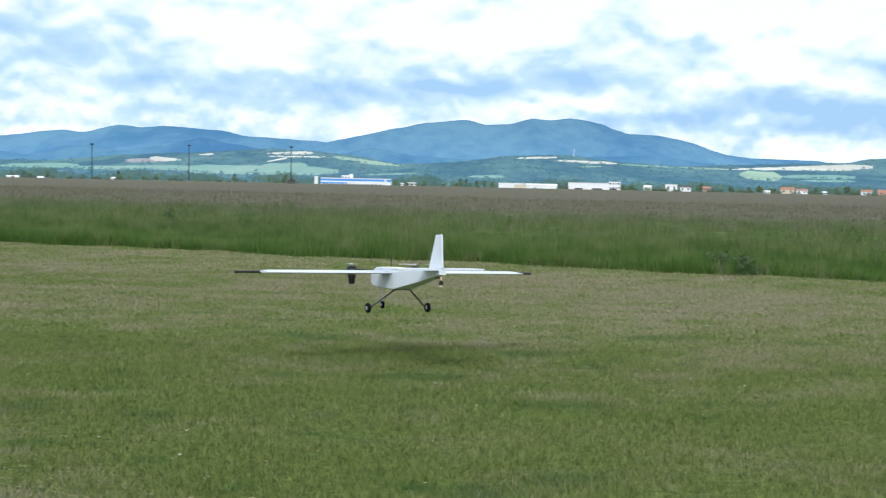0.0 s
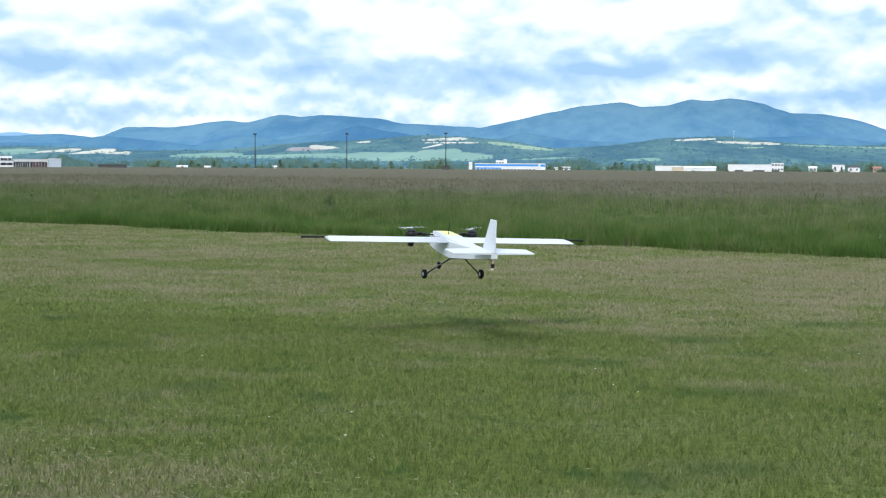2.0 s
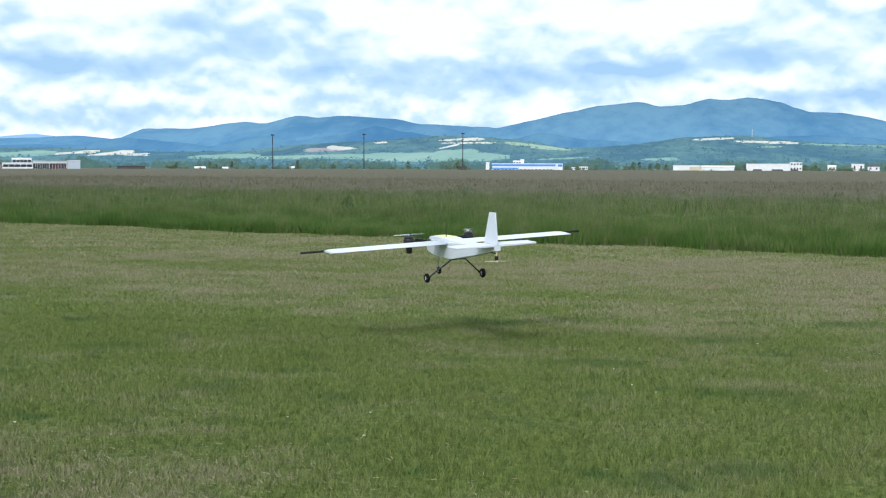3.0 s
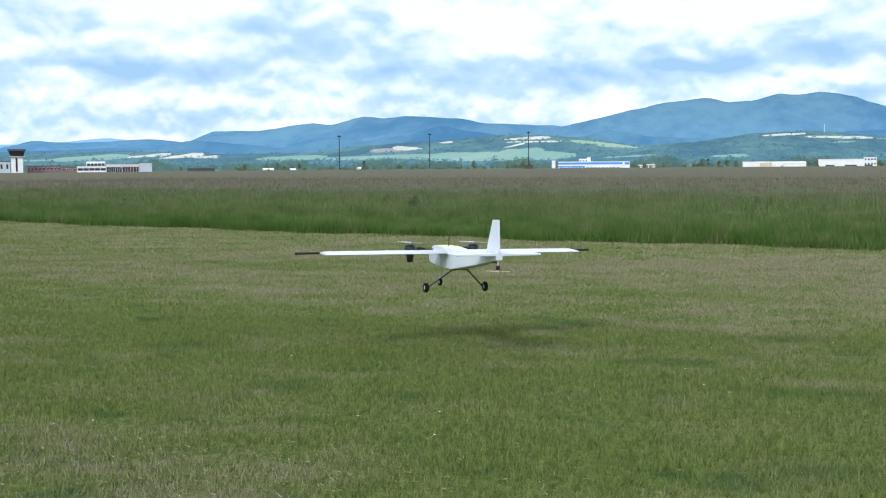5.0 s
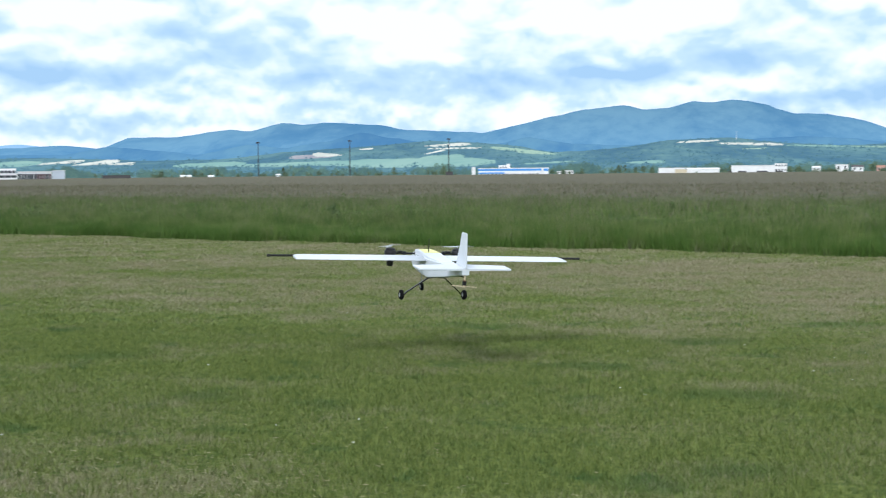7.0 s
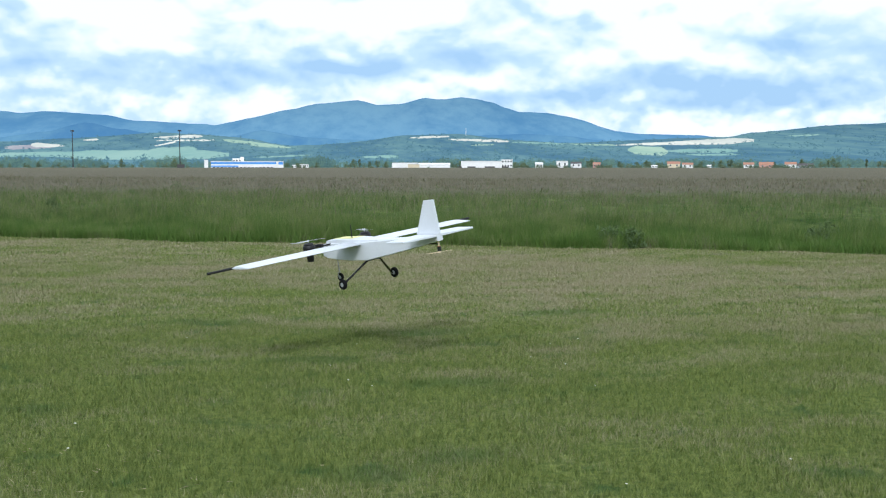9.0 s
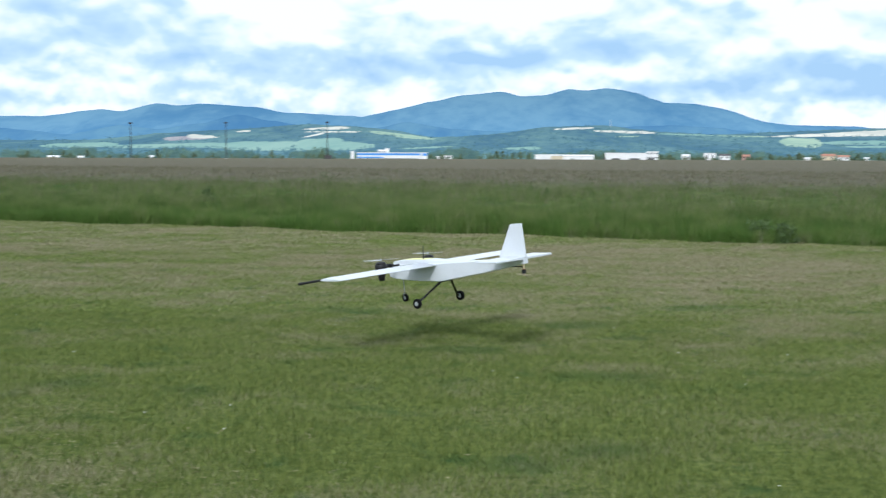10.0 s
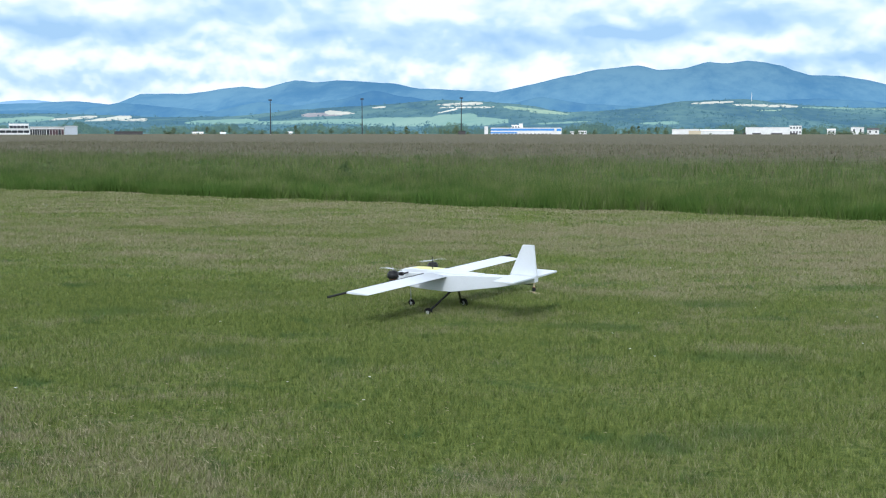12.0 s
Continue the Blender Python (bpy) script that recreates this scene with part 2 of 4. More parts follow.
def make_meadow(name, blades):
    """Uncut grass: lush green at the mown edge, browner with ripe seed heads deeper in."""
    m, n = material(name)
    geo = n.add("ShaderNodeNewGeometry")
    at = geo.outputs["Position"]
    beyond, p = edge_distance(n)
    drift = n.noise(n.scaled(at, 0.5, 1.0, 0), 0.16, 5, 0.6)
    clump = n.noise(n.scaled(at, 1, 1, 0.4), 0.9, 5, 0.65)
    ripe = n.ramp(n.math("MULTIPLY_ADD", n.math("SUBTRACT", drift, 0.5), 24.0, beyond), 5.0, 52.0)
    top = n.ramp(p.outputs[2], 0.12, 0.5)
    knot = n.noise(n.scaled(at, 1, 1, 0.6), 2.9, 3, 0.6)
    green = n.mix(n.ramp(clump, 0.38, 0.62), (0.056, 0.112, 0.018), (0.176, 0.226, 0.058))
    green = n.mix(n.ramp(knot, 0.42, 0.58), n.mix(0.75, green, (0.040, 0.088, 0.015)), green)
    # the lushest growth stands along the mown edge
    green = n.mix(n.math("MULTIPLY", n.ramp(beyond, 3.2, 0.4), n.math("MULTIPLY_ADD", top, -0.35, 0.55)), green, (0.086, 0.168, 0.026))
    seed = n.mix(n.ramp(clump, 0.3, 0.7), (0.108, 0.100, 0.066), (0.190, 0.174, 0.118))
    if blades:
        pick = geo.outputs["Random Per Island"]
        amount = n.math("MULTIPLY", n.math("MULTIPLY_ADD", ripe, 0.72, n.math("MULTIPLY_ADD", n.ramp(beyond, 1.0, 6.0), 0.18, 0.05)), n.math("MULTIPLY_ADD", top, 0.8, 0.2))
        amount = n.ramp(n.math("MULTIPLY_ADD", n.math("SUBTRACT", pick, 0.5), 0.45, n.math("MULTIPLY_ADD", n.math("SUBTRACT", n.math("ADD", knot, clump), 1.0), 1.3, amount)), 0.05, 0.75)
        other = n.math("FRACT", n.math("MULTIPLY", pick, 37.0))
        green = n.mix(n.math("MULTIPLY", n.ramp(other, 0.55, 1.3), n.math("MULTIPLY_ADD", top, 0.6, 0.25)), green, (0.265, 0.290, 0.100))
        return finish(m, n, n.mix(amount, green, seed), 0.7, Specular_IOR_Level=0.2)
    fine = n.noise(at, 3.0, 6, 0.75)
    far = n.math("MULTIPLY_ADD", ripe, 0.8, 0.1)
    colour = n.mix(n.ramp(n.math("MULTIPLY_ADD", n.math("SUBTRACT", fine, 0.5), 0.9, far), 0.1, 0.9), green, seed)
    colour = n.mix(n.ramp(fine, 0.3, 0.6), n.mix(1.0, colour, (0.6, 0.6, 0.6), "MULTIPLY"), colour)
    return finish(m, n, colour, 0.9, bump=fine, strength=0.8, distance=0.25, Specular_IOR_Level=0.1)


def make_seed():
    m, n = material("seed_heads")
    geo = n.add("ShaderNodeNewGeometry")
    return finish(m, n, n.mix(geo.outputs["Random Per Island"], (0.10, 0.098, 0.058), (0.175, 0.165, 0.10)), 0.8, Specular_IOR_Level=0.1)


def make_straw():
    m, n = material("dry_straw")
    geo = n.add("ShaderNodeNewGeometry")
    return finish(m, n, n.mix(geo.outputs["Random Per Island"], (0.22, 0.19, 0.105), (0.42, 0.37, 0.24)), 0.7, Specular_IOR_Level=0.2)


STRAW = make_straw()
TURF, TURF_BLADES = make_turf("turf", False), make_turf("turf_blades", True)
SEED = make_seed()
MEADOW, MEADOW_BLADES = make_meadow("meadow", False), make_meadow("meadow_blades", True)


def make_leaves(name, low, high):
    m, n = material(name)
    geo = n.add("ShaderNodeNewGeometry")
    at = geo.outputs["Position"]
    f = n.math("ADD", n.math("MULTIPLY", n.noise(at, 0.12, 3), 0.6), n.math("MULTIPLY", geo.outputs["Random Per Island"], 0.4))
    return finish(m, n, n.mix(n.ramp(f, 0.25, 0.75), low, high), 0.7, Specular_IOR_Level=0.2)


LEAVES = make_leaves("leaves", (0.085, 0.130, 0.080), (0.190, 0.250, 0.140))
WEED = make_leaves("weed_leaves", (0.060, 0.098, 0.034), (0.110, 0.160, 0.058))
BARK = plain("bark", (0.10, 0.08, 0.06), 0.9, vary=0.25, scale=3, bump=0.6)


def make_hazed(name, low, high, haze, scale, strength=1.0, upright=1.0):
    """Far hills, fields and woods: a mottled colour, with kilometres of haze put in as emission."""
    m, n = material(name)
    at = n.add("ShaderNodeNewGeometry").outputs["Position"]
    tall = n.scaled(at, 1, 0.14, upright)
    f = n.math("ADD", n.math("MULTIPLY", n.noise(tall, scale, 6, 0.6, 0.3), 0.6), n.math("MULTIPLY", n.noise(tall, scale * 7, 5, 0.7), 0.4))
    # the painted haze glows more strongly low in the valley
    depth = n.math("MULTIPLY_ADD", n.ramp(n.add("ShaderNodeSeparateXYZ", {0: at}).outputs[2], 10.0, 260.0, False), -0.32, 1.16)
    return finish(m, n, n.mix(n.ramp(f, 0.36, 0.64), low, high), 1.0, Emission_Color=(*haze, 1), Emission_Strength=n.math("MULTIPLY", depth, strength), Specular_IOR_Level=0.0)


# haze colours, emitted by the hills, fields and trees themselves
HAZE_FAR, HAZE_MID, HAZE_NEAR = (0.110, 0.275, 0.485), (0.084, 0.182, 0.268), (0.055, 0.102, 0.120)
# broad dark tones stand for cloud shadow as well as darker woods
FOREST_FAR = make_hazed("far_forest", (0.008, 0.018, 0.020), (0.076, 0.106, 0.086), HAZE_FAR, 0.0020, upright=1.6)
FOREST_SPUR = make_hazed("spur_forest", (0.004, 0.012, 0.016), (0.058, 0.088, 0.058), (0.092, 0.236, 0.435), 0.0030, upright=1.6)
FOREST_HAZE = make_hazed("furthest_ridge", (0.03, 0.05, 0.05), (0.06, 0.08, 0.07), (0.30, 0.52, 0.80), 0.003)
FOREST_MID = make_hazed("hill_forest", (0.003, 0.010, 0.008), (0.082, 0.118, 0.060), HAZE_MID, 0.006, upright=2.0)
HILL_TREES = make_hazed("hill_trees", (0.012, 0.030, 0.016), (0.070, 0.105, 0.050), (0.068, 0.150, 0.215), 0.02)
WOODS = make_hazed("valley_woods", (0.030, 0.058, 0.028), (0.120, 0.175, 0.080), HAZE_NEAR, 0.05)
FIELD_GREEN = make_hazed("green_field", (0.15, 0.22, 0.12), (0.22, 0.28, 0.16), HAZE_MID, 0.006)
FIELD_CREAM = make_hazed("ripe_field", (0.46, 0.39, 0.27), (0.62, 0.53, 0.38), HAZE_MID, 0.010)
FIELD_TAN = make_hazed("bare_field", (0.24, 0.155, 0.12), (0.40, 0.31, 0.24), HAZE_MID, 0.010)
FIELD_OLIVE = make_hazed("rough_pasture", (0.20, 0.25, 0.11), (0.32, 0.36, 0.18), HAZE_MID, 0.008)

PLASTER = plain("white_plaster", (0.90, 0.89, 0.87), 0.8, vary=0.05, scale=0.3, bump=0.2)
PLASTER_PINK = plain("pink_plaster", (0.62, 0.36, 0.30), 0.8, vary=0.06, scale=0.3)
PLASTER_GREY = plain("pale_grey_sheet", (0.55, 0.60, 0.66), 0.6, vary=0.05, scale=0.3)
PLASTER_CREAM = plain("cream_plaster", (0.72, 0.62, 0.44), 0.8, vary=0.06, scale=0.3)
BRICK_RED = plain("red_brick_wall", (0.27, 0.165, 0.165), 0.85, vary=0.12, scale=0.5)
MAROON = plain("maroon_cladding", (0.10, 0.058, 0.064), 0.7, vary=0.12, scale=0.5)
BLUE_SHEET = plain("blue_sheet", (0.09, 0.34, 0.84), 0.45, vary=0.06, scale=0.4)
ORANGE_TILE = plain("orange_roof_tiles", (0.42, 0.21, 0.14), 0.8, vary=0.12, scale=0.8)
DARK_ROOF = plain("dark_roof", (0.09, 0.085, 0.085), 0.8, vary=0.15, scale=0.6)
PALE_ROOF = plain("pale_roof", (0.80, 0.80, 0.79), 0.7, vary=0.06, scale=0.5)
CONCRETE = plain("concrete", (0.52, 0.50, 0.47), 0.85, vary=0.1, scale=0.4)
GLASS = plain("dark_glass", (0.035, 0.042, 0.050), 0.30, vary=0.1, scale=0.6, Specular_IOR_Level=0.3)
MAST = plain("dark_steel", (0.05, 0.055, 0.06), 0.6, 0.3, vary=0.15, scale=1.0)
PETAL = plain("white_petals", (0.80, 0.80, 0.76), 0.7, vary=0.05, scale=40)


# ---- mesh tools ----
def link(name, bm, mat, parent=None, smooth=False):
    me = bpy.data.meshes.new(name)
    bmesh.ops.recalc_face_normals(bm, faces=bm.faces)
    bm.to_mesh(me)
    bm.free()
    if smooth:
        me.polygons.foreach_set("use_smooth", [True] * len(me.polygons))
    me.materials.append(mat)
    ob = new(name, me)
    ob.parent = parent
    return ob


def part(name, bm, mat, parent, label="", smooth=False):
    return tagged(link(name, bm, mat, parent, smooth), label)


def box(x0, x1, y0, y1, z0, z1, bevel=0.0, bm=None):
    bm = bm or bmesh.new()
    made = bmesh.ops.create_cube(bm, size=1, matrix=Matrix.LocRotScale(((x0 + x1) / 2, (y0 + y1) / 2, (z0 + z1) / 2), None, (x1 - x0, y1 - y0, z1 - z0)))
    if bevel:
        edges = list({e for v in made["verts"] for e in v.link_edges})
        bmesh.ops.bevel(bm, geom=edges, offset=bevel, segments=2, affect="EDGES", profile=0.5)
    return bm


def tube(a, b, r0, r1=None, sides=10, bm=None):
    bm = bm or bmesh.new()
    a, b = Vector(a), Vector(b)
    m = Matrix.Translation((a + b) / 2) @ (b - a).to_track_quat("Z", "Y").to_matrix().to_4x4()
    bmesh.ops.create_cone(bm, cap_ends=True, segments=sides, radius1=r0, radius2=r0 if r1 is None else r1, depth=(b - a).length, matrix=m)
    return bm


def loft(sections, bm=None):
    """A closed skin through rings of equal length."""
    bm = bm or bmesh.new()
    rings = [[bm.verts.new(p) for p in ring] for ring in sections]
    count = len(rings[0])
    for r, s in zip(rings, rings[1:]):
        for i in range(count):
            bm.faces.new((r[i], r[(i + 1) % count], s[(i + 1) % count], s[i]))
    bm.faces.new(rings[0][::-1])
    bm.faces.new(rings[-1])
    return bm


def airfoil(x_front, chord, thick, points=9):
    """x, z of a flat-bottomed section, from the trailing edge over the top to the nose and back."""
    out = []
    for i in range(points):
        u = 0.5 * (1 + math.cos(math.pi * i / (points - 1)))
        h = thick * 1.48 * math.sqrt(max(0, u)) * (1 - u) ** 0.9 + 0.0015
        out.append((x_front - chord * u, h))
    for i in range(1, points - 1):
        u = 0.5 * (1 - math.cos(math.pi * i / (points - 1)))
        out.append((x_front - chord * u, -thick * 0.28 * math.sqrt(u) * (1 - u) * 2.0 - 0.0015))
    return out


# ---- the model aircraft ----
# Its own space: x to the nose, y to its left, z up; the origin is under the leading edge of the wing.
aircraft = tagged(new("model_aircraft"), "white foam model aeroplane with lift rotors, hovering over mown grass", "model aircraft")


def build_fuselage():
    def ring(x, half, low, high, r):
        pts = []
        for cy, cz, a0 in ((half - r, high - r, 0), (-(half - r), high - r, 90), (-(half - r), low + r, 180), (half - r, low + r, 270)):
            for k in range(4):
                a = radians(a0 + 30 * k)
                pts.append((x, cy + r * math.cos(a), cz + r * math.sin(a)))
        return pts
    bm = loft([ring(0.470, 0.066, -0.092, -0.016, 0.012), ring(0.460, 0.077, -0.108, -0.003, 0.012), ring(0.40, 0.084, -0.122, 0.004, 0.009),
               ring(0.28, 0.088, -0.132, 0.006, 0.007), ring(0.10, 0.090, -0.140, 0.010, 0.006), ring(-0.14, 0.088, -0.140, 0.014, 0.006),
               ring(-0.16, 0.087, -0.138, 0.014, 0.006), ring(-0.60, 0.056, -0.068, 0.032, 0.006), ring(-0.985, 0.028, 0.004, 0.038, 0.005)])
    part("fuselage", bm, FOAM, aircraft, "white foam box fuselage tapering to the tail")
    outline = ((-1, 0), (-0.98, 0.80), (-0.90, 0.97), (-0.45, 1), (0.45, 1), (0.90, 0.97), (0.98, 0.80), (1, 0))
    hatch = loft([[(x, y * w, 0.004 + z * h) for y, z in outline]
                  for x, w, h in ((0.435, 0.050, 0.008), (0.41, 0.066, 0.022), (0.35, 0.076, 0.032), (0.26, 0.078, 0.038), (0.02, 0.080, 0.038), (-0.10, 0.078, 0.030), (-0.42, 0.060, 0.026))])
    part("canopy", hatch, FOAM, aircraft, "white flat-topped hatch on the nose")
    film = loft([[(x, y * w, z + h) for y, h in ((-1, 0), (1, 0), (1, 0.0012), (-1, 0.0012))] for x, w, z in ((0.315, 0.050, 0.0400), (0.26, 0.058, 0.0426), (0.03, 0.068, 0.0426))])
    part("hatch_cover", film, FOAM_YELLOW, aircraft, "pale yellow film on the hatch")
    part("antenna", tube((0.10, 0.02, 0.04), (0.095, 0.02, 0.155), 0.0045, 0.003, 8), CARBON, aircraft, "thin black whip aerial")


def build_wing(side, name_label):
    sections = []
    for y, lead, trail, thick in ((0.085, 0.150, -0.106, 0.034), (0.60, 0.150, -0.104, 0.033), (1.10, 0.150, -0.102, 0.031), (1.150, 0.149, -0.101, 0.028), (1.178, 0.140, -0.098, 0.016)):
        sections.append([(x, side * y, z - 0.006) for x, z in airfoil(lead, lead - trail, thick)])
    wing = part("wing", loft(sections), FOAM, aircraft, name_label, True)
    wing.data.polygons.foreach_set("use_smooth", [len(p.vertices) == 4 for p in wing.data.polygons])
    tip = tube((0.153, side * 0.09, 0.000), (0.150, side * 1.378, -0.008), 0.0098, None, 12)
    part("spar", tip, CARBON, wing, "black carbon tube along the leading edge")
    part("spar_cap", tube((0.150, side * 1.366, -0.008), (0.150, side * 1.39, -0.0082), 0.0120, 0.0108, 12), BLACK, wing)


def slab(outline, thick, axis):
    """A flat foam surface with rounded rim from an outline of two coordinates."""
    bm = bmesh.new()
    def at(a, b, off):
        return (a, b, off) if axis == "z" else (a, off, b)
    top = [bm.verts.new(at(a, b, thick / 2)) for a, b in outline]
    low = [bm.verts.new(at(a, b, -thick / 2)) for a, b in outline]
    bm.faces.new(top)
    bm.faces.new(low[::-1])
    for i in range(len(top)):
        j = (i + 1) % len(top)
        bm.faces.new((top[i], top[j], low[j], low[i]))
    bmesh.ops.bevel(bm, geom=list(bm.edges), offset=thick * 0.3, segments=2, affect="EDGES", profile=0.5)
    return bm


def build_tail():
    bm = slab([(-0.735, 0.05), (-0.785, 0.372), (-0.978, 0.367), (-0.985, 0.0), (-0.978, -0.367), (-0.785, -0.372), (-0.735, -0.05)], 0.016, "z")
    bmesh.ops.translate(bm, verts=bm.verts, vec=(0, 0, 0.046))
    part("tailplane", bm, FOAM, aircraft, "flat white horizontal tail")
    bm = slab([(-0.722, 0.055), (-0.852, 0.320), (-0.966, 0.323), (-0.994, 0.055)], 0.014, "y")
    part("fin", bm, FOAM, aircraft, "tall tapered white tail fin")


def rim(r, w, z0=0.0):
    """A wheel's round section, turned about the y axis."""
    bm = bmesh.new()
    prof = [(r * 0.5, -w * 0.5), (r * 0.82, -w * 0.55), (r * 0.97, -w * 0.3), (r, 0), (r * 0.97, w * 0.3), (r * 0.82, w * 0.55), (r * 0.5, w * 0.5)]
    n = 24
    rings = [[bm.verts.new((p * math.cos(2 * math.pi * k / n), q, p * math.sin(2 * math.pi * k / n))) for p, q in prof] for k in range(n)]
    for k in range(n):
        a, b = rings[k], rings[(k + 1) % n]
        for i in range(len(prof)):
            j = (i + 1) % len(prof)
            bm.faces.new((a[i], b[i], b[j], a[j]))
    return bm


def build_wheel(at, r, w):
    wheel = new("wheel")
    wheel.parent = aircraft
    wheel.matrix_basis = pose(*at)
    part("tyre", rim(r, w), RUBBER, wheel, "black foam-rubber tyre", True)
    hub = tube((0, -w * 0.46, 0), (0, w * 0.46, 0), r * 0.42, None, 20)
    tube((0, -w * 0.62, 0), (0, w * 0.62, 0), r * 0.18, None, 10, hub)
    part("hub", hub, HUB, wheel, "pale grey plastic hub")
    return wheel


def turned(outline, n=24):
    """A round body about the z axis from (radius, height) pairs."""
    bm = bmesh.new()
    rings = []
    for r, z in outline:
        rings.append([bm.verts.new((r * math.cos(2 * math.pi * k / n), r * math.sin(2 * math.pi * k / n), z)) for k in range(n)] if r else [bm.verts.new((0, 0, z))] * n)
    for a, b in zip(rings, rings[1:]):
        for k in range(n):
            corners = list(dict.fromkeys((a[k], a[(k + 1) % n], b[(k + 1) % n], b[k])))
            bm.faces.new(corners)
    return bm


def build_gear():
    for side in (1, -1):
        strut = bmesh.new()
        path = [Vector((-0.125, side * 0.01, -0.143)), Vector((-0.122, side * 0.070, -0.147)), Vector((-0.033, side * 0.235, -0.286)), Vector((-0.033, side * 0.252, -0.306))]
        for a, b, w in zip(path, path[1:], (0.026, 0.021, 0.017)):
            d = (b - a).normalized()
            up = d.cross(Vector((1, 0, 0))).normalized() * 0.0045
            ring = lambda p, h: [p + Vector((h, 0, 0)) + up, p - Vector((h, 0, 0)) + up, p - Vector((h, 0, 0)) - up, p + Vector((h, 0, 0)) - up]
            loft([ring(a - d * 0.003, w / 2), ring(b + d * 0.003, w / 2.3)], strut)
        part("main_leg", strut, CARBON_GLOSS, aircraft, "black sprung undercarriage leg")
        part("axle", tube((-0.033, side * 0.246, -0.306), (-0.033, side * 0.296, -0.306), 0.0045), STEEL, aircraft)
        build_wheel((-0.033, side * 0.276, -0.306), 0.043, 0.030)
    part("nose_leg", tube((0.375, 0, -0.12), (0.366, 0.004, -0.262), 0.0038), STEEL, aircraft, "thin steel wire nose leg")
    fork = tube((0.366, 0.020, -0.258), (0.364, 0.020, -0.300), 0.003)
    tube((0.366, 0.021, -0.260), (0.366, -0.004, -0.260), 0.003, bm=fork)
    tube((0.364, 0.022, -0.300), (0.364, -0.018, -0.300), 0.003, bm=fork)
    part("nose_fork", fork, STEEL, aircraft)
    build_wheel((0.364, 0.0, -0.300), 0.035, 0.023)


def blades(radius, chord, twist, thick=0.003):
    bm = bmesh.new()
    for side in (1, -1):
        rings = []
        for u in (0.06, 0.2, 0.45, 0.75, 0.93, 1.0):
            c = chord * (0.55 + 1.6 * u * (1 - u) + 0.1 * (1 - u)) * (0.35 if u == 1.0 else 1)
            a = radians(twist * (1.15 - 0.8 * u))
            ring = []
            for p, q in ((0.5, 0), (0.1, thick), (-0.5, 0.0006), (0.1, -0.0004)):
                ring.append((side * (p * c * math.cos(a) - q * math.sin(a)), side * u * radius, p * c * math.sin(a) + q * math.cos(a)))
            rings.append(ring)
        loft(rings, bm)
    tube((0, 0, -0.006), (0, 0, 0.008), 0.011, 0.008, 12, bm)
    return bm


spinning = []


def build_rotors():
    part("rotor_arm", tube((0.335, -0.300, 0.000), (0.335, 0.300, 0.000), 0.008, None, 12), CARBON, aircraft, "black carbon cross tube through the nose")
    for side in (1, -1):
        pod = new("rotor_pod")
        pod.parent = aircraft
        pod.matrix_basis = pose(0.335, side * 0.303, 0)
        part("motor", turned([(0.0, -0.022), (0.046, -0.022), (0.052, -0.012), (0.052, 0.022), (0.047, 0.028), (0.0, 0.028)]), BLACK, pod, "black electric motor", True)
        part("motor_bell", turned([(0.0, 0.0285), (0.042, 0.0285), (0.044, 0.036), (0.032, 0.046), (0.012, 0.049), (0.0, 0.049)]), BLACK, pod, "", True)
        part("winding", tube((0, 0, -0.030), (0, 0, -0.0225), 0.034, None, 18), COPPER, pod, "copper winding ring")
        part("tilt_housing", turned([(0.0, -0.112), (0.022, -0.112), (0.027, -0.104), (0.031, -0.060), (0.037, -0.036), (0.036, -0.0305), (0.0, -0.0305)]), BLACK, pod, "black tapered housing under the motor", True)
        part("arm_clamp", box(-0.017, 0.017, -side * 0.125 - 0.014, -side * 0.125 + 0.014, -0.014, 0.018, 0.003), BLACK, pod, "black clamp on the cross tube")
        part("speed_controller", box(-0.014, 0.014, -side * 0.085 - 0.022, -side * 0.085 + 0.022, 0.009, 0.022, 0.003), BLACK, pod, "small black controller block on the tube")
        part("shaft", tube((0, 0, 0.048), (0, 0, 0.066), 0.003), STEEL, pod)
        prop = part("propeller", blades(0.150, 0.026, 16), BLADE_GREY, pod, "grey two-bladed propeller")
        spinning.append((prop, (0, 0, 0.064), 83.0 * side, 30 + 50 * side))
    tail = new("tail_rotor")
    tail.parent = aircraft
    tail.matrix_basis = pose(-0.960, 0, 0.036)
    part("mast", tube((0, 0, -0.030), (0, 0, -0.092), 0.007, None, 10), BLADE_WOOD, tail, "pale wooden mast under the tail")
    part("motor", tube((0, 0, -0.080), (0, 0, -0.112), 0.016, None, 16), BLACK, tail)
    part("winding", tube((0, 0, -0.074), (0, 0, -0.080), 0.0135, None, 16), COPPER, tail, "copper winding ring")
    part("boom", tube((0.16, 0, -0.056), (0, 0, -0.058), 0.0045), CARBON, tail, "thin black brace to the fuselage")
    part("shaft", tube((0, 0, -0.110), (0, 0, -0.124), 0.003), STEEL, tail)
    prop = part("propeller", blades(0.100, 0.020, 14), BLADE_WOOD, tail, "pale two-bladed tail propeller")
    spinning.append((prop, (0, 0, -0.122), -81.0, 60))


build_fuselage()
build_wing(1, "long straight white wing with dark tip rod")
build_wing(-1, "long straight white wing with dark tip rod")
build_tail()
build_gear()
build_rotors()


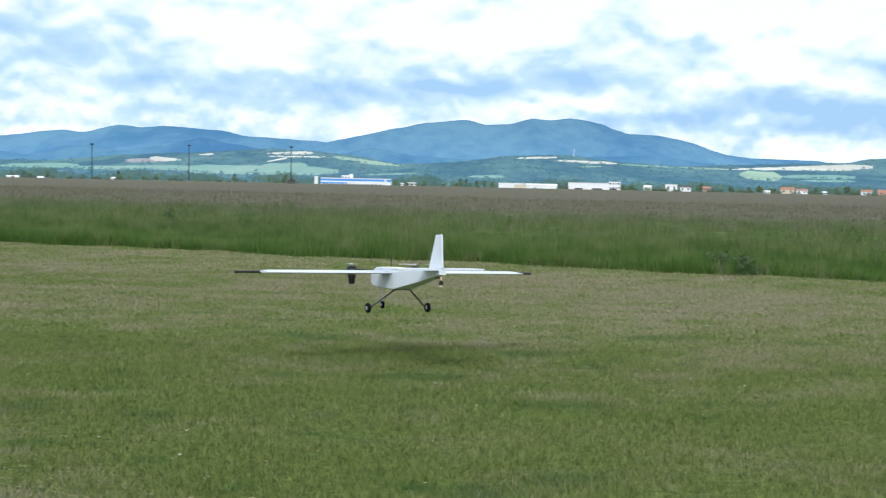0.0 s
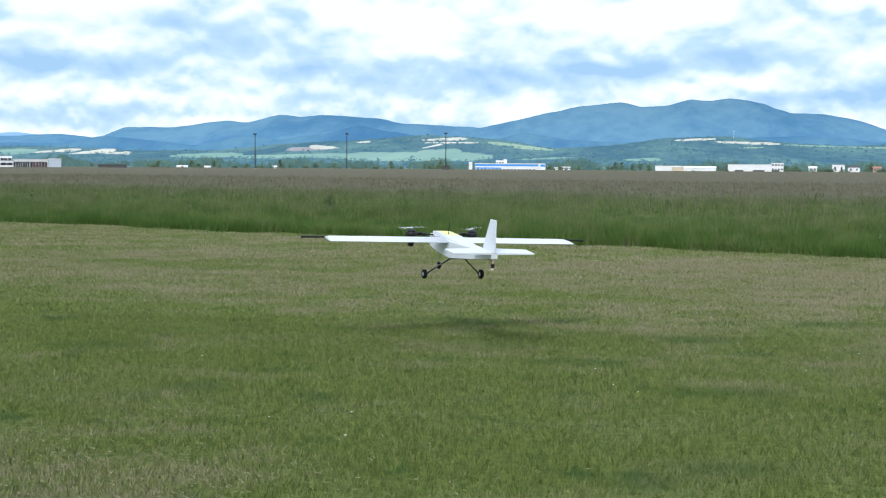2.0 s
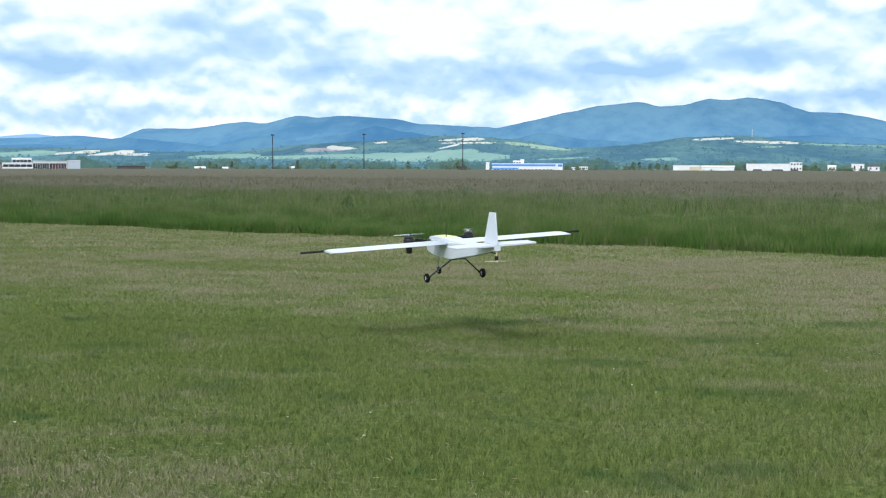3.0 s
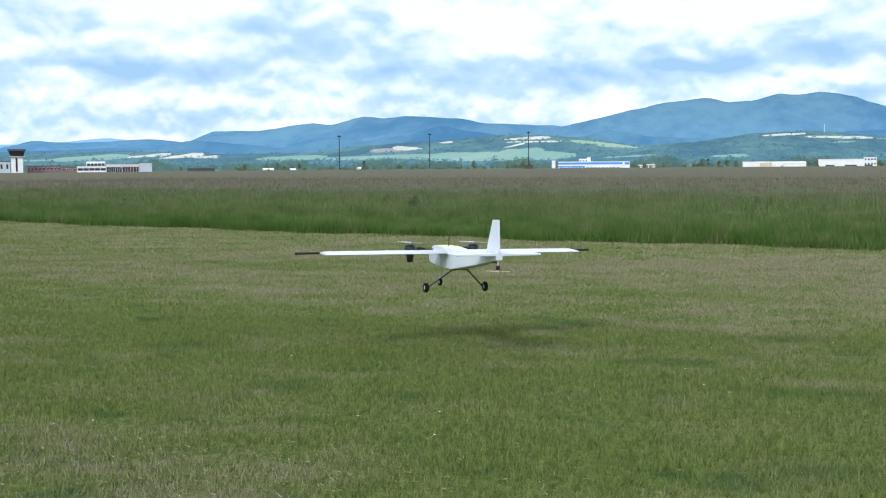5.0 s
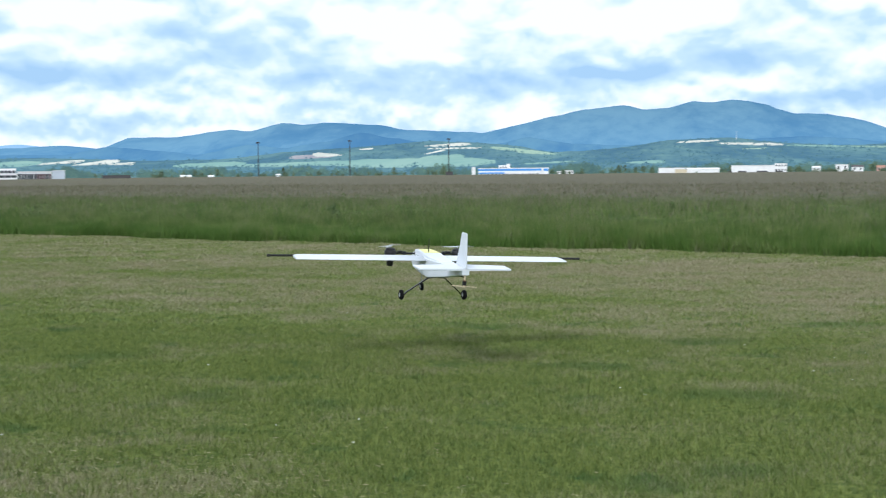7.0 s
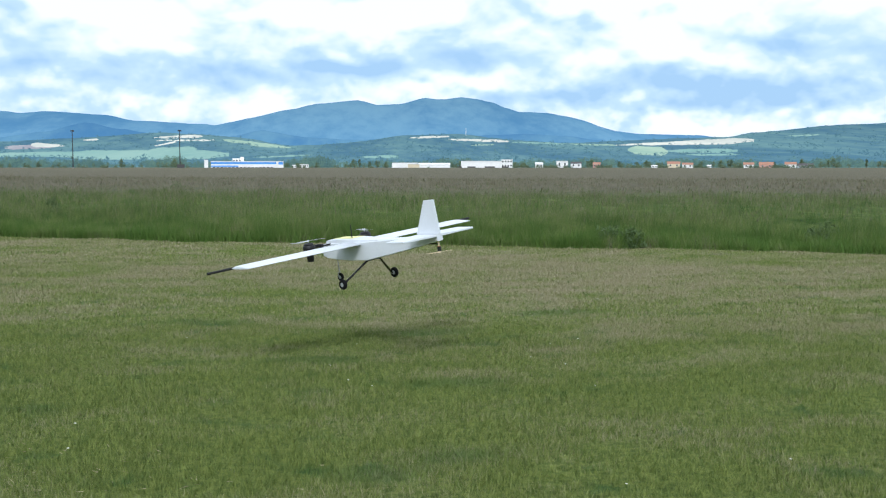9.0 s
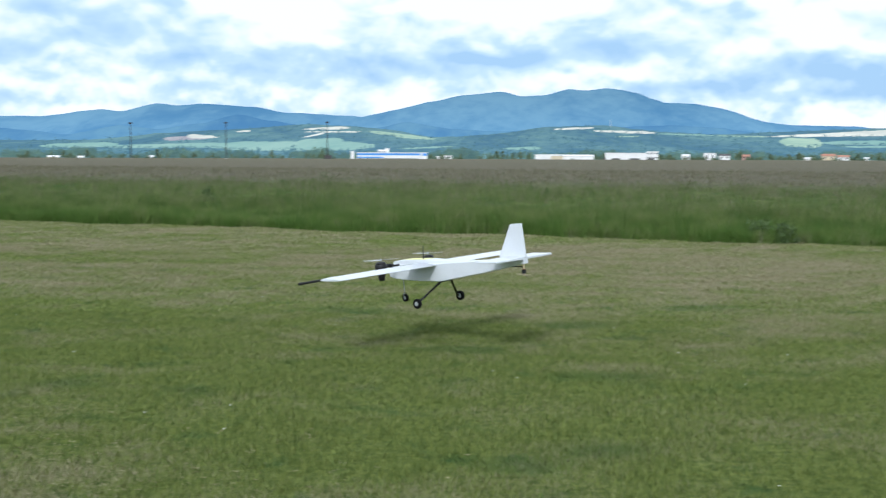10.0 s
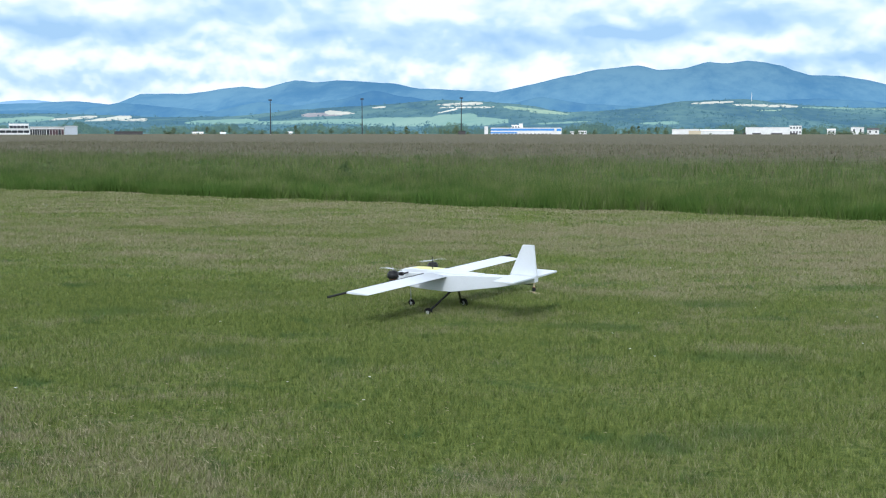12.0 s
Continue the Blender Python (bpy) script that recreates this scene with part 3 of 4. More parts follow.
# ---- ground ----
def ground_sheet():
    """One sheet to the horizon, finer towards the mown field."""
    bm = bmesh.new()
    radii = [0, 3, 6, 10, 15, 22, 32, 48, 80, 140, 260, 500, 1000, 2000, 3300, 4900]
    n = 72
    rings = []
    for r in radii[1:]:
        rings.append([bm.verts.new((r * math.sin(2 * math.pi * k / n), r * math.cos(2 * math.pi * k / n), 0.0)) for k in range(n)])
    centre = bm.verts.new((0, 0, 0))
    for k in range(n):
        bm.faces.new((centre, rings[0][(k + 1) % n], rings[0][k]))
    for a, b in zip(rings, rings[1:]):
        for k in range(n):
            bm.faces.new((a[k], a[(k + 1) % n], b[(k + 1) % n], b[k]))
    ob = link("ground", bm, TURF)
    tagged(ob, "mown airfield turf, green with dry straw swathes", "ground", kind="structure")


ground_sheet()


def edge_y(x):
    """The mown edge, a little wavy."""
    return 22.5 - 0.33 * x + 0.0018 * np.clip(x, -45, 45) ** 2 + 0.22 * np.sin(x * 0.9 + 1.0) + 0.14 * np.sin(x * 2.3) + 0.08 * np.sin(x * 5.1 + 2) - 0.025 * np.clip(x - 4, 0, 7) ** 2


def tri_mesh(name, corners, mat, label, category):
    """A mesh of loose triangles, corners of shape (n, 3, 3)."""
    n = len(corners)
    me = bpy.data.meshes.new(name)
    me.vertices.add(3 * n)
    me.vertices.foreach_set("co", corners.reshape(-1).astype(np.float32))
    me.loops.add(3 * n)
    me.loops.foreach_set("vertex_index", np.arange(3 * n, dtype=np.int32))
    me.polygons.add(n)
    me.polygons.foreach_set("loop_start", np.arange(0, 3 * n, 3, dtype=np.int32))
    me.materials.append(mat)
    me.update(calc_edges=True)
    return tagged(new(name, me), label, category, kind="stuff")


def patchy(x, y, cell, seed):
    """Smooth random values from 0 to 1 that change over about one cell."""
    grid = np.random.default_rng(seed).uniform(0, 1, (128, 128))
    u, v = x / cell, y / cell
    i, j = np.floor(u).astype(int), np.floor(v).astype(int)
    f, g = u - i, v - j
    f, g = f * f * (3 - 2 * f), g * g * (3 - 2 * g)
    a, b, c, d = i % 128, (i + 1) % 128, j % 128, (j + 1) % 128
    return (grid[a, c] * (1 - f) + grid[b, c] * f) * (1 - g) + (grid[a, d] * (1 - f) + grid[b, d] * f) * g


def blade_field(rng, x, y, high, wide, lean, base=0.0):
    """One leaf of grass at each x, y: a triangle that leans."""
    n = len(x)
    a = rng.uniform(0, 2 * np.pi, n)
    b = rng.uniform(0, 2 * np.pi, n)
    tilt = lean * np.sqrt(rng.uniform(0, 1, n))
    half = wide * rng.uniform(0.6, 1.3, n) / 2
    h = high * rng.uniform(0.55, 1.2, n)
    out = np.zeros((n, 3, 3))
    out[:, 0] = np.stack([x + half * np.cos(a), y + half * np.sin(a), np.full(n, base - 0.005)], 1)
    out[:, 1] = np.stack([x - half * np.cos(a), y - half * np.sin(a), np.full(n, base - 0.005)], 1)
    out[:, 2] = np.stack([x + h * np.sin(tilt) * np.cos(b), y + h * np.sin(tilt) * np.sin(b), base + h * np.cos(tilt)], 1)
    return out


def mown_grass():
    rng = np.random.default_rng(3)
    parts = []
    for x0, x1, y0, y1, per, high, wide in ((-8.5, 6.4, 3.6, 11.0, 9000, 0.042, 0.0052), (-14.5, 10.8, 11.0, 19.0, 2600, 0.040, 0.010), (-25.0, 14.0, 19.0, 33.0, 950, 0.038, 0.02)):
        n = int((x1 - x0) * (y1 - y0) * per)
        x, y = rng.uniform(x0, x1, n), rng.uniform(y0, y1, n)
        keep = (y < edge_y(x)) & (x > -0.77 * y) & (x < 0.58 * y)
        x, y = x[keep], y[keep]
        # tufts: taller and thicker in some places than in others
        tuft = 0.45 * patchy(x, y, 0.40, 51) + 0.55 * patchy(x, y, 0.07, 52)
        keep = rng.uniform(0, 1, len(x)) < np.clip(0.30 + 1.1 * tuft, 0, 1)
        x, y, tuft = x[keep], y[keep], tuft[keep]
        parts.append(blade_field(rng, x, y, high * (0.55 + 0.9 * tuft), wide, 0.95))
    tri_mesh("mown_grass", np.concatenate(parts), TURF_BLADES, "short mown grass, green with dry blades", "grass")


def meadow():
    rng = np.random.default_rng(5)
    parts, seeds = [], []
    for x0, x1, deep0, deep1, per, high, wide in ((-28, 15, 0.0, 2.2, 2600, 0.44, 0.014), (-30, 17, 2.0, 8.0, 800, 0.52, 0.018), (-42, 24, 8.0, 26.0, 170, 0.54, 0.040), (-80, 50, 26.0, 90.0, 12, 0.5, 0.12)):
        n = int((x1 - x0) * (deep1 - deep0) * per)
        x = rng.uniform(x0, x1, n)
        d = rng.uniform(deep0, deep1, n)
        y = edge_y(x) + d * 1.06
        # clumps of taller growth with gaps between them
        tall = 0.6 * patchy(x, y, 1.5, 41) + 0.4 * patchy(x, y, 0.45, 42)
        thick = 0.5 * patchy(x, y, 0.8, 43) + 0.5 * patchy(x, y, 0.28, 44)
        keep = rng.uniform(0, 1, n) < np.clip(0.15 + 1.35 * thick, 0, 1)
        x, y, d, tall = x[keep], y[keep], d[keep], tall[keep]
        rise = np.clip(0.74 + d / 5.0, 0, 1)
        parts.append(blade_field(rng, x, y, high * rise * (0.40 + 1.10 * tall), wide, 0.62))
    # stalks with ripe heads above the leaves
    for x0, x1, deep0, deep1, per, size in ((-30, 17, 0.6, 8.0, 5, 0.7), (-42, 24, 8.0, 28.0, 3, 0.9), (-80, 50, 28.0, 90.0, 0.8, 2.0)):
        n = int((x1 - x0) * (deep1 - deep0) * per)
        x, d = rng.uniform(x0, x1, n), rng.uniform(deep0, deep1, n)
        y = edge_y(x) + d * 1.06
        patch = 0.5 + 0.5 * np.sin(x * 0.9 + 1.4 * np.sin(y * 0.5)) * np.sin(y * 0.6 + 1.1 * np.sin(x * 0.43))
        keep = rng.uniform(0, 1, n) < 0.25 + 0.75 * patch
        x, y = x[keep], y[keep]
        h = rng.uniform(0.5, 0.78, len(x))
        a, w = rng.uniform(0, np.pi, len(x)), 0.010 * size * rng.uniform(0.7, 1.4, len(x))
        lean = rng.normal(size=(2, len(x))) * 0.07
        head = np.zeros((len(x), 3, 3))
        head[:, 0] = np.stack([x + lean[0] + w * np.cos(a), y + lean[1] + w * np.sin(a), h * 0.88], 1)
        head[:, 1] = np.stack([x + lean[0] - w * np.cos(a), y + lean[1] - w * np.sin(a), h * 0.86], 1)
        head[:, 2] = np.stack([x + lean[0] * 1.3, y + lean[1] * 1.3, h * 1.05], 1)
        stalk = np.zeros((len(x), 3, 3))
        stalk[:, 0] = np.stack([x + 0.003 * size, y, h * 0], 1)
        stalk[:, 1] = np.stack([x - 0.003 * size, y, h * 0], 1)
        stalk[:, 2] = np.stack([x + lean[0], y + lean[1], h * 0.95], 1)
        seeds += [head, stalk]
    tri_mesh("seed_heads", np.concatenate(seeds), SEED, "ripe pale grass stalks and seed heads", "grass")
    tri_mesh("tall_grass", np.concatenate(parts), MEADOW_BLADES, "uncut meadow grass with ripe brown seed heads", "grass")
    # the dense lower growth under the seed heads
    bm = bmesh.new()
    rows = []
    xs = np.concatenate([np.linspace(-900, -60, 12)[:-1], np.linspace(-60, 40, 160), np.linspace(40, 900, 14)[1:]])
    deeps = np.concatenate([np.array([0.55, 0.7]), np.arange(1.0, 30, 0.8), np.geomspace(30, 900, 26)])
    for d in deeps:
        row = []
        for x in xs:
            near = max(-60.0, min(40.0, float(x)))
            y = float(edge_y(np.array(near))) + float(d) * 1.06 - 0.36 * (float(x) - near) * (1 if d < 30 else 0.2)
            z = 0.0 if d < 0.6 else min(0.30, 0.05 + 0.032 * d) + 0.10 * (noise.noise(Vector((x * 0.8, y * 0.8, 0)))) * (1 if d < 60 else 0.4)
            row.append(bm.verts.new((float(x), y, z)))
        rows.append(row)
    for a, b in zip(rows, rows[1:]):
        for i in range(len(xs) - 1):
            bm.faces.new((a[i], a[i + 1], b[i + 1], b[i]))
    ob = link("meadow", bm, MEADOW, smooth=True)
    tagged(ob, "wide uncut airfield meadow, green turning brown", "meadow", kind="structure")


def cut_straw():
    """Dry cuttings that lie on the turf, thickest in the worn places."""
    rng = np.random.default_rng(8)
    parts = []
    for cx, cy, long, broad, count in ((-2.6, 5.2, 1.3, 0.8, 1500), (0.5, 12.6, 2.6, 0.9, 500), (-5.6, 13.2, 1.8, 0.6, 300)):
        x, y = cx + rng.normal(size=count) * long * 0.7, cy + rng.normal(size=count) * broad * 0.7
        a, half, wide = rng.uniform(0, np.pi, count), rng.uniform(0.008, 0.026, count), rng.uniform(0.0008, 0.0017, count) * (1 + 0.04 * y)
        z = rng.uniform(0.006, 0.026, count)
        tip = rng.uniform(-0.012, 0.015, count)
        c, s = np.cos(a), np.sin(a)
        out = np.zeros((count, 3, 3))
        out[:, 0] = np.stack([x - half * c - wide * s, y - half * s + wide * c, z], 1)
        out[:, 1] = np.stack([x - half * c + wide * s, y - half * s - wide * c, z + 0.003], 1)
        out[:, 2] = np.stack([x + half * c, y + half * s, z + tip], 1)
        parts.append(out)
    tri_mesh("cut_straw", np.concatenate(parts), STRAW, "dry pale cuttings lying on the mown grass", "straw")


mown_grass()
cut_straw()
meadow()


# ---- hills ----
def profile(points, bearing):
    """Height of a skyline at a bearing, eased between its tops and saddles."""
    if bearing >= points[0][0]:
        return points[0][1]
    for (a, h), (b, k) in zip(points, points[1:]):
        if bearing >= b:
            u = (a - bearing) / (a - b)
            return h + (k - h) * (0.65 * u + 0.35 * u * u * (3 - 2 * u))
    return points[-1][1]


LIFT = 0.08    # degrees by which the skyline stands above the heights below
# tops and saddles from left to right: degrees left of +y, degrees above the eye
FAR_RANGE = [(60, 1.6), (48, 1.2), (40, 1.4), (34.7, 1.03), (33.1, 1.38), (31.3, 1.29), (27.5, 1.47), (25.8, 1.32), (24.4, 1.86), (22.2, 1.89), (19.4, 2.27),
             (18.3, 2.20), (16.7, 2.62), (15.6, 2.51), (14.5, 2.63), (11.8, 2.50), (10.2, 2.22), (6.7, 2.07), (6.3, 2.02), (4.4, 2.42), (2.6, 2.84), (0.85, 3.18), (-1.1, 3.36),
             (-2.1, 3.12), (-3.3, 3.17), (-4.6, 3.49), (-5.5, 3.41), (-6.5, 3.52), (-7.3, 3.43), (-8.1, 3.27), (-8.8, 2.98), (-9.5, 2.76), (-10.9, 2.70), (-12.1, 2.51), (-14.6, 1.74),
             (-15.8, 1.59), (-18.7, 1.51), (-20.6, 1.28), (-23, 1.2), (-30, 1.8), (-45, 1.3), (-60, 1.5)]
FOOTHILLS = [(60, 0.9), (40, 0.8), (34, 0.78), (29, 0.86), (26, 0.80), (23.5, 0.70), (20, 0.75), (16, 1.15), (12.6, 1.36), (9.2, 1.62), (7, 1.56), (5, 1.40),
             (2.6, 1.00), (0.8, 1.04), (-1.3, 1.22), (-3.3, 1.53), (-6.3, 1.62), (-9.2, 1.30), (-12.1, 1.12), (-15, 1.26), (-18, 1.36), (-20.2, 1.42),
             (-21.4, 1.62), (-22.5, 1.69), (-25, 1.95), (-30, 2.1), (-45, 1.2), (-60, 1.0)]
SPURS = [(60, 0.8), (34, 0.85), (30, 1.02), (27.6, 1.0), (25.4, 1.42), (23.2, 1.22), (21, 1.0), (18.5, 1.50), (16.6, 1.32), (14.6, 1.62), (12.6, 2.10), (10.8, 1.78), (8.5, 1.40),
         (6.3, 1.30), (3.8, 1.78), (1.6, 1.42), (-1.0, 1.30), (-4.0, 1.45), (-7.0, 1.50), (-9.8, 1.62), (-12.2, 1.48), (-14.6, 1.14), (-18, 1.0), (-60, 0.8)]
# fields: bearings left and right, heights low and high at the left end, and at the right end, kind
FIELDS = [(29.1, 26.6, 0.50, 0.56, 0.62, 0.80, 1), (27.2, 24.9, 0.46, 0.52, 0.58, 0.84, 1), (25.6, 24.1, 0.50, 0.58, 0.50, 0.64, 1), (32.5, 28.6, 0.33, 0.52, 0.48, 0.78, 0), (36, 29.5, 0.26, 0.33, 0.50, 0.60, 0), (16.4, 13.9, 0.70, 0.92, 0.84, 1.00, 2), (15.2, 13.6, 0.83, 1.10, 0.88, 0.96, 1), (12.7, 12.0, 1.18, 1.25, 1.20, 1.32, 1),
          (22.3, 18.6, 0.30, 0.52, 0.40, 0.66, 0), (19.6, 12.5, 0.34, 0.48, 0.40, 0.68, 0), (13.9, 5.6, 0.24, 0.70, 0.28, 0.76, 0), (9.6, 7.2, 0.56, 0.84, 0.70, 0.94, 0), (9.3, 6.9, 1.33, 1.40, 1.36, 1.56, 1), (9.3, 8.2, 0.92, 0.98, 1.12, 1.22, 1),
          (9.2, 6.3, 1.20, 1.26, 1.22, 1.30, 1), (5.9, 2.8, 1.18, 1.36, 0.90, 1.00, 3), (4.6, 2.4, 0.98, 1.16, 0.84, 0.92, 3), (4.4, 1.3, 0.34, 0.40, 0.46, 0.56, 0), (-1.2, -3.2, 0.36, 0.44, 0.34, 0.52, 0), (-3.8, -5.9, 1.36, 1.46, 1.44, 1.53, 1),
          (-5.8, -9.0, 1.28, 1.38, 1.16, 1.30, 1), (-7.0, -8.2, 1.02, 1.06, 1.02, 1.08, 3), (-14.6, -21.5, 0.98, 1.05, 1.06, 1.40, 1), (-15.2, -17.2, 0.58, 0.98, 0.42, 0.90, 3), (-17.2, -20.7, 0.62, 0.80, 0.60, 0.82, 0), (-18.1, -20.8, 0.46, 0.56, 0.48, 0.58, 0),
          (-12.2, -14.6, 1.04, 1.10, 0.98, 1.04, 3), (-23.0, -24.6, 1.40, 1.45, 1.44, 1.52, 0), (-9.2, -12.0, 1.14, 1.22, 1.06, 1.12, 0)]


def scatter_woods(grid, count, rows):
    """Tree crowns on the wooded faces of a hill, thickest along the edges of its fields."""
    rng = np.random.default_rng(31)
    parts = []
    spots = []
    for (az, col), (az2, col2) in zip(grid, grid[1:]):
        if not -32 < az < 41:
            continue
        for j in range(1, rows):
            faces = [f for f in col[j][0].link_faces]
            kinds = {f.material_index for f in faces}
            if kinds == {0}:
                spots.append((0.25 if rng.uniform() < 0.5 else 0.0, col[j][0].co.copy()))
            elif 0 in kinds:
                spots.append((0.5, col[j][0].co.copy()))
    weights = np.array([w for w, _ in spots])
    for i in rng.choice(len(spots), size=min(count, int((weights > 0).sum())), replace=False, p=weights / weights.sum()):
        p = spots[i][1]
        high = rng.uniform(2.5, 5.5)
        n = 12
        c = rng.normal(size=(n, 3)) * np.array([high * 0.6, high * 0.6, high * 0.3]) + np.array([p.x, p.y, p.z + high * 0.5])
        parts.append(c[:, None, :] + rng.normal(size=(n, 3, 3)) * high * 0.28)
    # the crowns carry their haze as a faint blue emission
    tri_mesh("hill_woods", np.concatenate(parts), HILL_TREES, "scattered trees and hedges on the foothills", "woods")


def hill_sheet(name, skyline, d0, d1, bend, relief, step, rows, mats, label, fields=(), seed=0.0, rough=0.03, woods=0, start=60.0, sweep=120.0):
    bm = bmesh.new()
    count = int(sweep / step)
    grid = []
    for i in range(count + 1):
        az = start - step * i
        ridge = LIFT + profile(skyline, az) + rough * noise.fractal(Vector((az * 1.1, seed, 0)), 1.0, 2.1, 4)
        ways = (-math.sin(radians(az)), math.cos(radians(az)))
        col = []
        for j in range(rows + 1):
            s = j / rows
            fold = noise.fractal(Vector((az * 0.8 + 1.2 * s, s * 0.9, seed + 3)), 0.8, 2.1, 5)
            el = ridge * s ** bend + relief * fold * s * (1 - s) * 2
            d = d0 + (d1 - d0) * s + 0.12 * (d1 - d0) * fold * (1 - s) * s
            col.append((bm.verts.new((ways[0] * d, ways[1] * d, EYE + d * math.tan(radians(el)) - (3.0 if j == 0 else 0))), el))
        back = d1 + 60
        col.append((bm.verts.new((ways[0] * back, ways[1] * back, 0.0)), 0))
        grid.append((az, col))
    for (az, a), (_, b) in zip(grid, grid[1:]):
        for j in range(rows + 1):
            f = bm.faces.new((a[j][0], b[j][0], b[j + 1][0], a[j + 1][0]))
            el = (a[j][1] + a[j + 1][1]) / 2 - LIFT + 0.022 * noise.fractal(Vector((az * 1.5, a[j][1] * 9, 0)), 0.8, 2.2, 3)
            x = az - step / 2
            for left, right, low0, high0, low1, high1, kind in fields:
                if right < x < left and j < rows:
                    u = (left - x) / (left - right)
                    taper = min(1, u * 6, (1 - u) * 6)
                    low, high = low0 + (low1 - low0) * u, high0 + (high1 - high0) * u
                    mid, half = (low + high) / 2, (high - low) / 2 * (0.35 + 0.65 * taper)
                    if abs(el - mid) < half:
                        f.material_index = kind + 1
    if woods:
        scatter_woods(grid, woods, rows)
    ob = link(name, bm, mats[0], smooth=True)
    for m in mats[1:]:
        ob.data.materials.append(m)
    return tagged(ob, label, "hills", kind="structure")


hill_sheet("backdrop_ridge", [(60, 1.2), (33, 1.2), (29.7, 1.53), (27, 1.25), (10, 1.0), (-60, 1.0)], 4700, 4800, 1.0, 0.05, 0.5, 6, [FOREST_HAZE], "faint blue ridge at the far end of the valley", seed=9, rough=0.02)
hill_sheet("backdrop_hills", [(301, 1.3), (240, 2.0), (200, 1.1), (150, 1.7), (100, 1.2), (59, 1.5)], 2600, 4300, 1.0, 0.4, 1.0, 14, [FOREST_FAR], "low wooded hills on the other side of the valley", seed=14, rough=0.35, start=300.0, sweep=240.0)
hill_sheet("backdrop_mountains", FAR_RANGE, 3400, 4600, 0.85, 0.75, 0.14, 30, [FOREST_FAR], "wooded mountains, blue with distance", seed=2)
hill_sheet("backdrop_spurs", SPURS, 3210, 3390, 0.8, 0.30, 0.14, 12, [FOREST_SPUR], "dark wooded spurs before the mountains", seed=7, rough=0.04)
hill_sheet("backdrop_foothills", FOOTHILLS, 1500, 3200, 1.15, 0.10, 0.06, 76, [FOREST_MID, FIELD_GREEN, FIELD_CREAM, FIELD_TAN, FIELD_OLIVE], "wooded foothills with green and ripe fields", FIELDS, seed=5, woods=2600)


# ---- far buildings, masts and trees ----
def far(az, d, z=0.0):
    return (-math.sin(radians(az)) * d, math.cos(radians(az)) * d, z)


def building(name, az_left, az_right, d, high, depth, wall, roof, label, category="building", pitched=0.0, windows=0, storeys=1, eaves=0.25):
    """A building that faces the field: wall, roof, windows and door in its own space, x along the front."""
    wide = d * radians(az_left - az_right)
    az = (az_left + az_right) / 2
    ob = tagged(new(name), label, category)
    ob.matrix_basis = pose(*far(az, d), 0, 0, az)
    w = wide / 2
    body_high = high - pitched
    part("wall", box(-w, w, 0, depth, 0, body_high, 0.03), wall, ob)
    if pitched:
        bm = bmesh.new()
        e = eaves
        prof = [(-e, body_high - 0.1), (depth / 2, high), (depth + e, body_high - 0.1), (depth + e, body_high - 0.3), (depth / 2, high - 0.22), (-e, body_high - 0.3)]
        loft([[(x, y, z) for y, z in prof] for x in (-w - e, w + e)], bm)
        part("roof", bm, roof, ob)
        gable = loft([[(x, 0.02, body_high), (x, depth / 2, high - 0.25), (x, depth - 0.02, body_high)] for x in (-w + 0.01, w - 0.01)])
        part("gable", gable, wall, ob)
    else:
        part("roof", box(-w - eaves, w + eaves, -eaves, depth + eaves, body_high + 0.003, body_high + 0.35, 0.04), roof, ob)
    if windows:
        floor_high = body_high / storeys
        for s in range(storeys):
            for i in range(windows):
                x = -w + (i + 0.5) * wide / windows
                ww, z0, z1 = min(1.4, wide / windows * 0.6) / 2, s * floor_high + floor_high * 0.38, s * floor_high + floor_high * 0.80
                win = part("window", box(x - ww, x + ww, -0.04, 0.05, z0, z1, 0.01), PALE_ROOF, ob)
                part("pane", box(x - ww + 0.09, x + ww - 0.09, -0.06, -0.035, z0 + 0.09, z1 - 0.09), GLASS, win)
    return ob


def band(ob, x0, x1, z0, z1, mat, name="cladding", out=0.08, label=""):
    return part(name, box(x0, x1, -out, 0.02, z0, z1, 0.01), mat, ob, label)


def height_at(el, d):
    return EYE + d * math.tan(radians(el + LIFT))


def control_tower():
    d = 760
    az = 33.93
    ob = tagged(new("control_tower"), "white airfield control tower with dark flared glass cab", "tower")
    ob.matrix_basis = pose(*far(az, d), 0, 0, az)
    w, top, cab = d * radians(0.54) / 2, height_at(0.985, d), d * radians(0.83) / 2
    z = height_at(0.60, d)
    part("shaft", box(-w, w, 0, 2 * w, 0, z, 0.05), PLASTER, ob, "white plastered shaft")
    part("stair_strip", box(-w * 0.25, w * 0.1, -0.06, 0.05, 1.0, z - 0.6), GLASS, ob, "dark vertical window strip")
    part("balcony", box(-cab * 0.85, cab * 0.85, w - cab * 0.85, w + cab * 0.85, z + 0.004, z + 0.5, 0.05), CONCRETE, ob)
    glass = loft([[(sx * r, w + sy * r, h) for sx, sy in ((-1, -1), (1, -1), (1, 1), (-1, 1))] for r, h in ((cab * 0.72, z + 0.5), (cab * 0.93, top - 1.3))])
    part("cab", glass, GLASS, ob, "dark sloped cab windows")
    for sx in (-0.55, 0, 0.55):
        part("mullion", tube((sx * cab * 0.72 * 1.3, w - cab * 0.74, z + 0.5), (sx * cab * 0.93 * 1.3, w - cab * 0.95, top - 1.3), 0.12, None, 6), MAST, ob)
    part("cab_roof", box(-cab, cab, w - cab, w + cab, top - 1.3, top, 0.1), DARK_ROOF, ob)
    part("roof_aerial", tube((w * 0.4, w, top), (w * 0.4, w, top + 2.2), 0.06), MAST, ob)


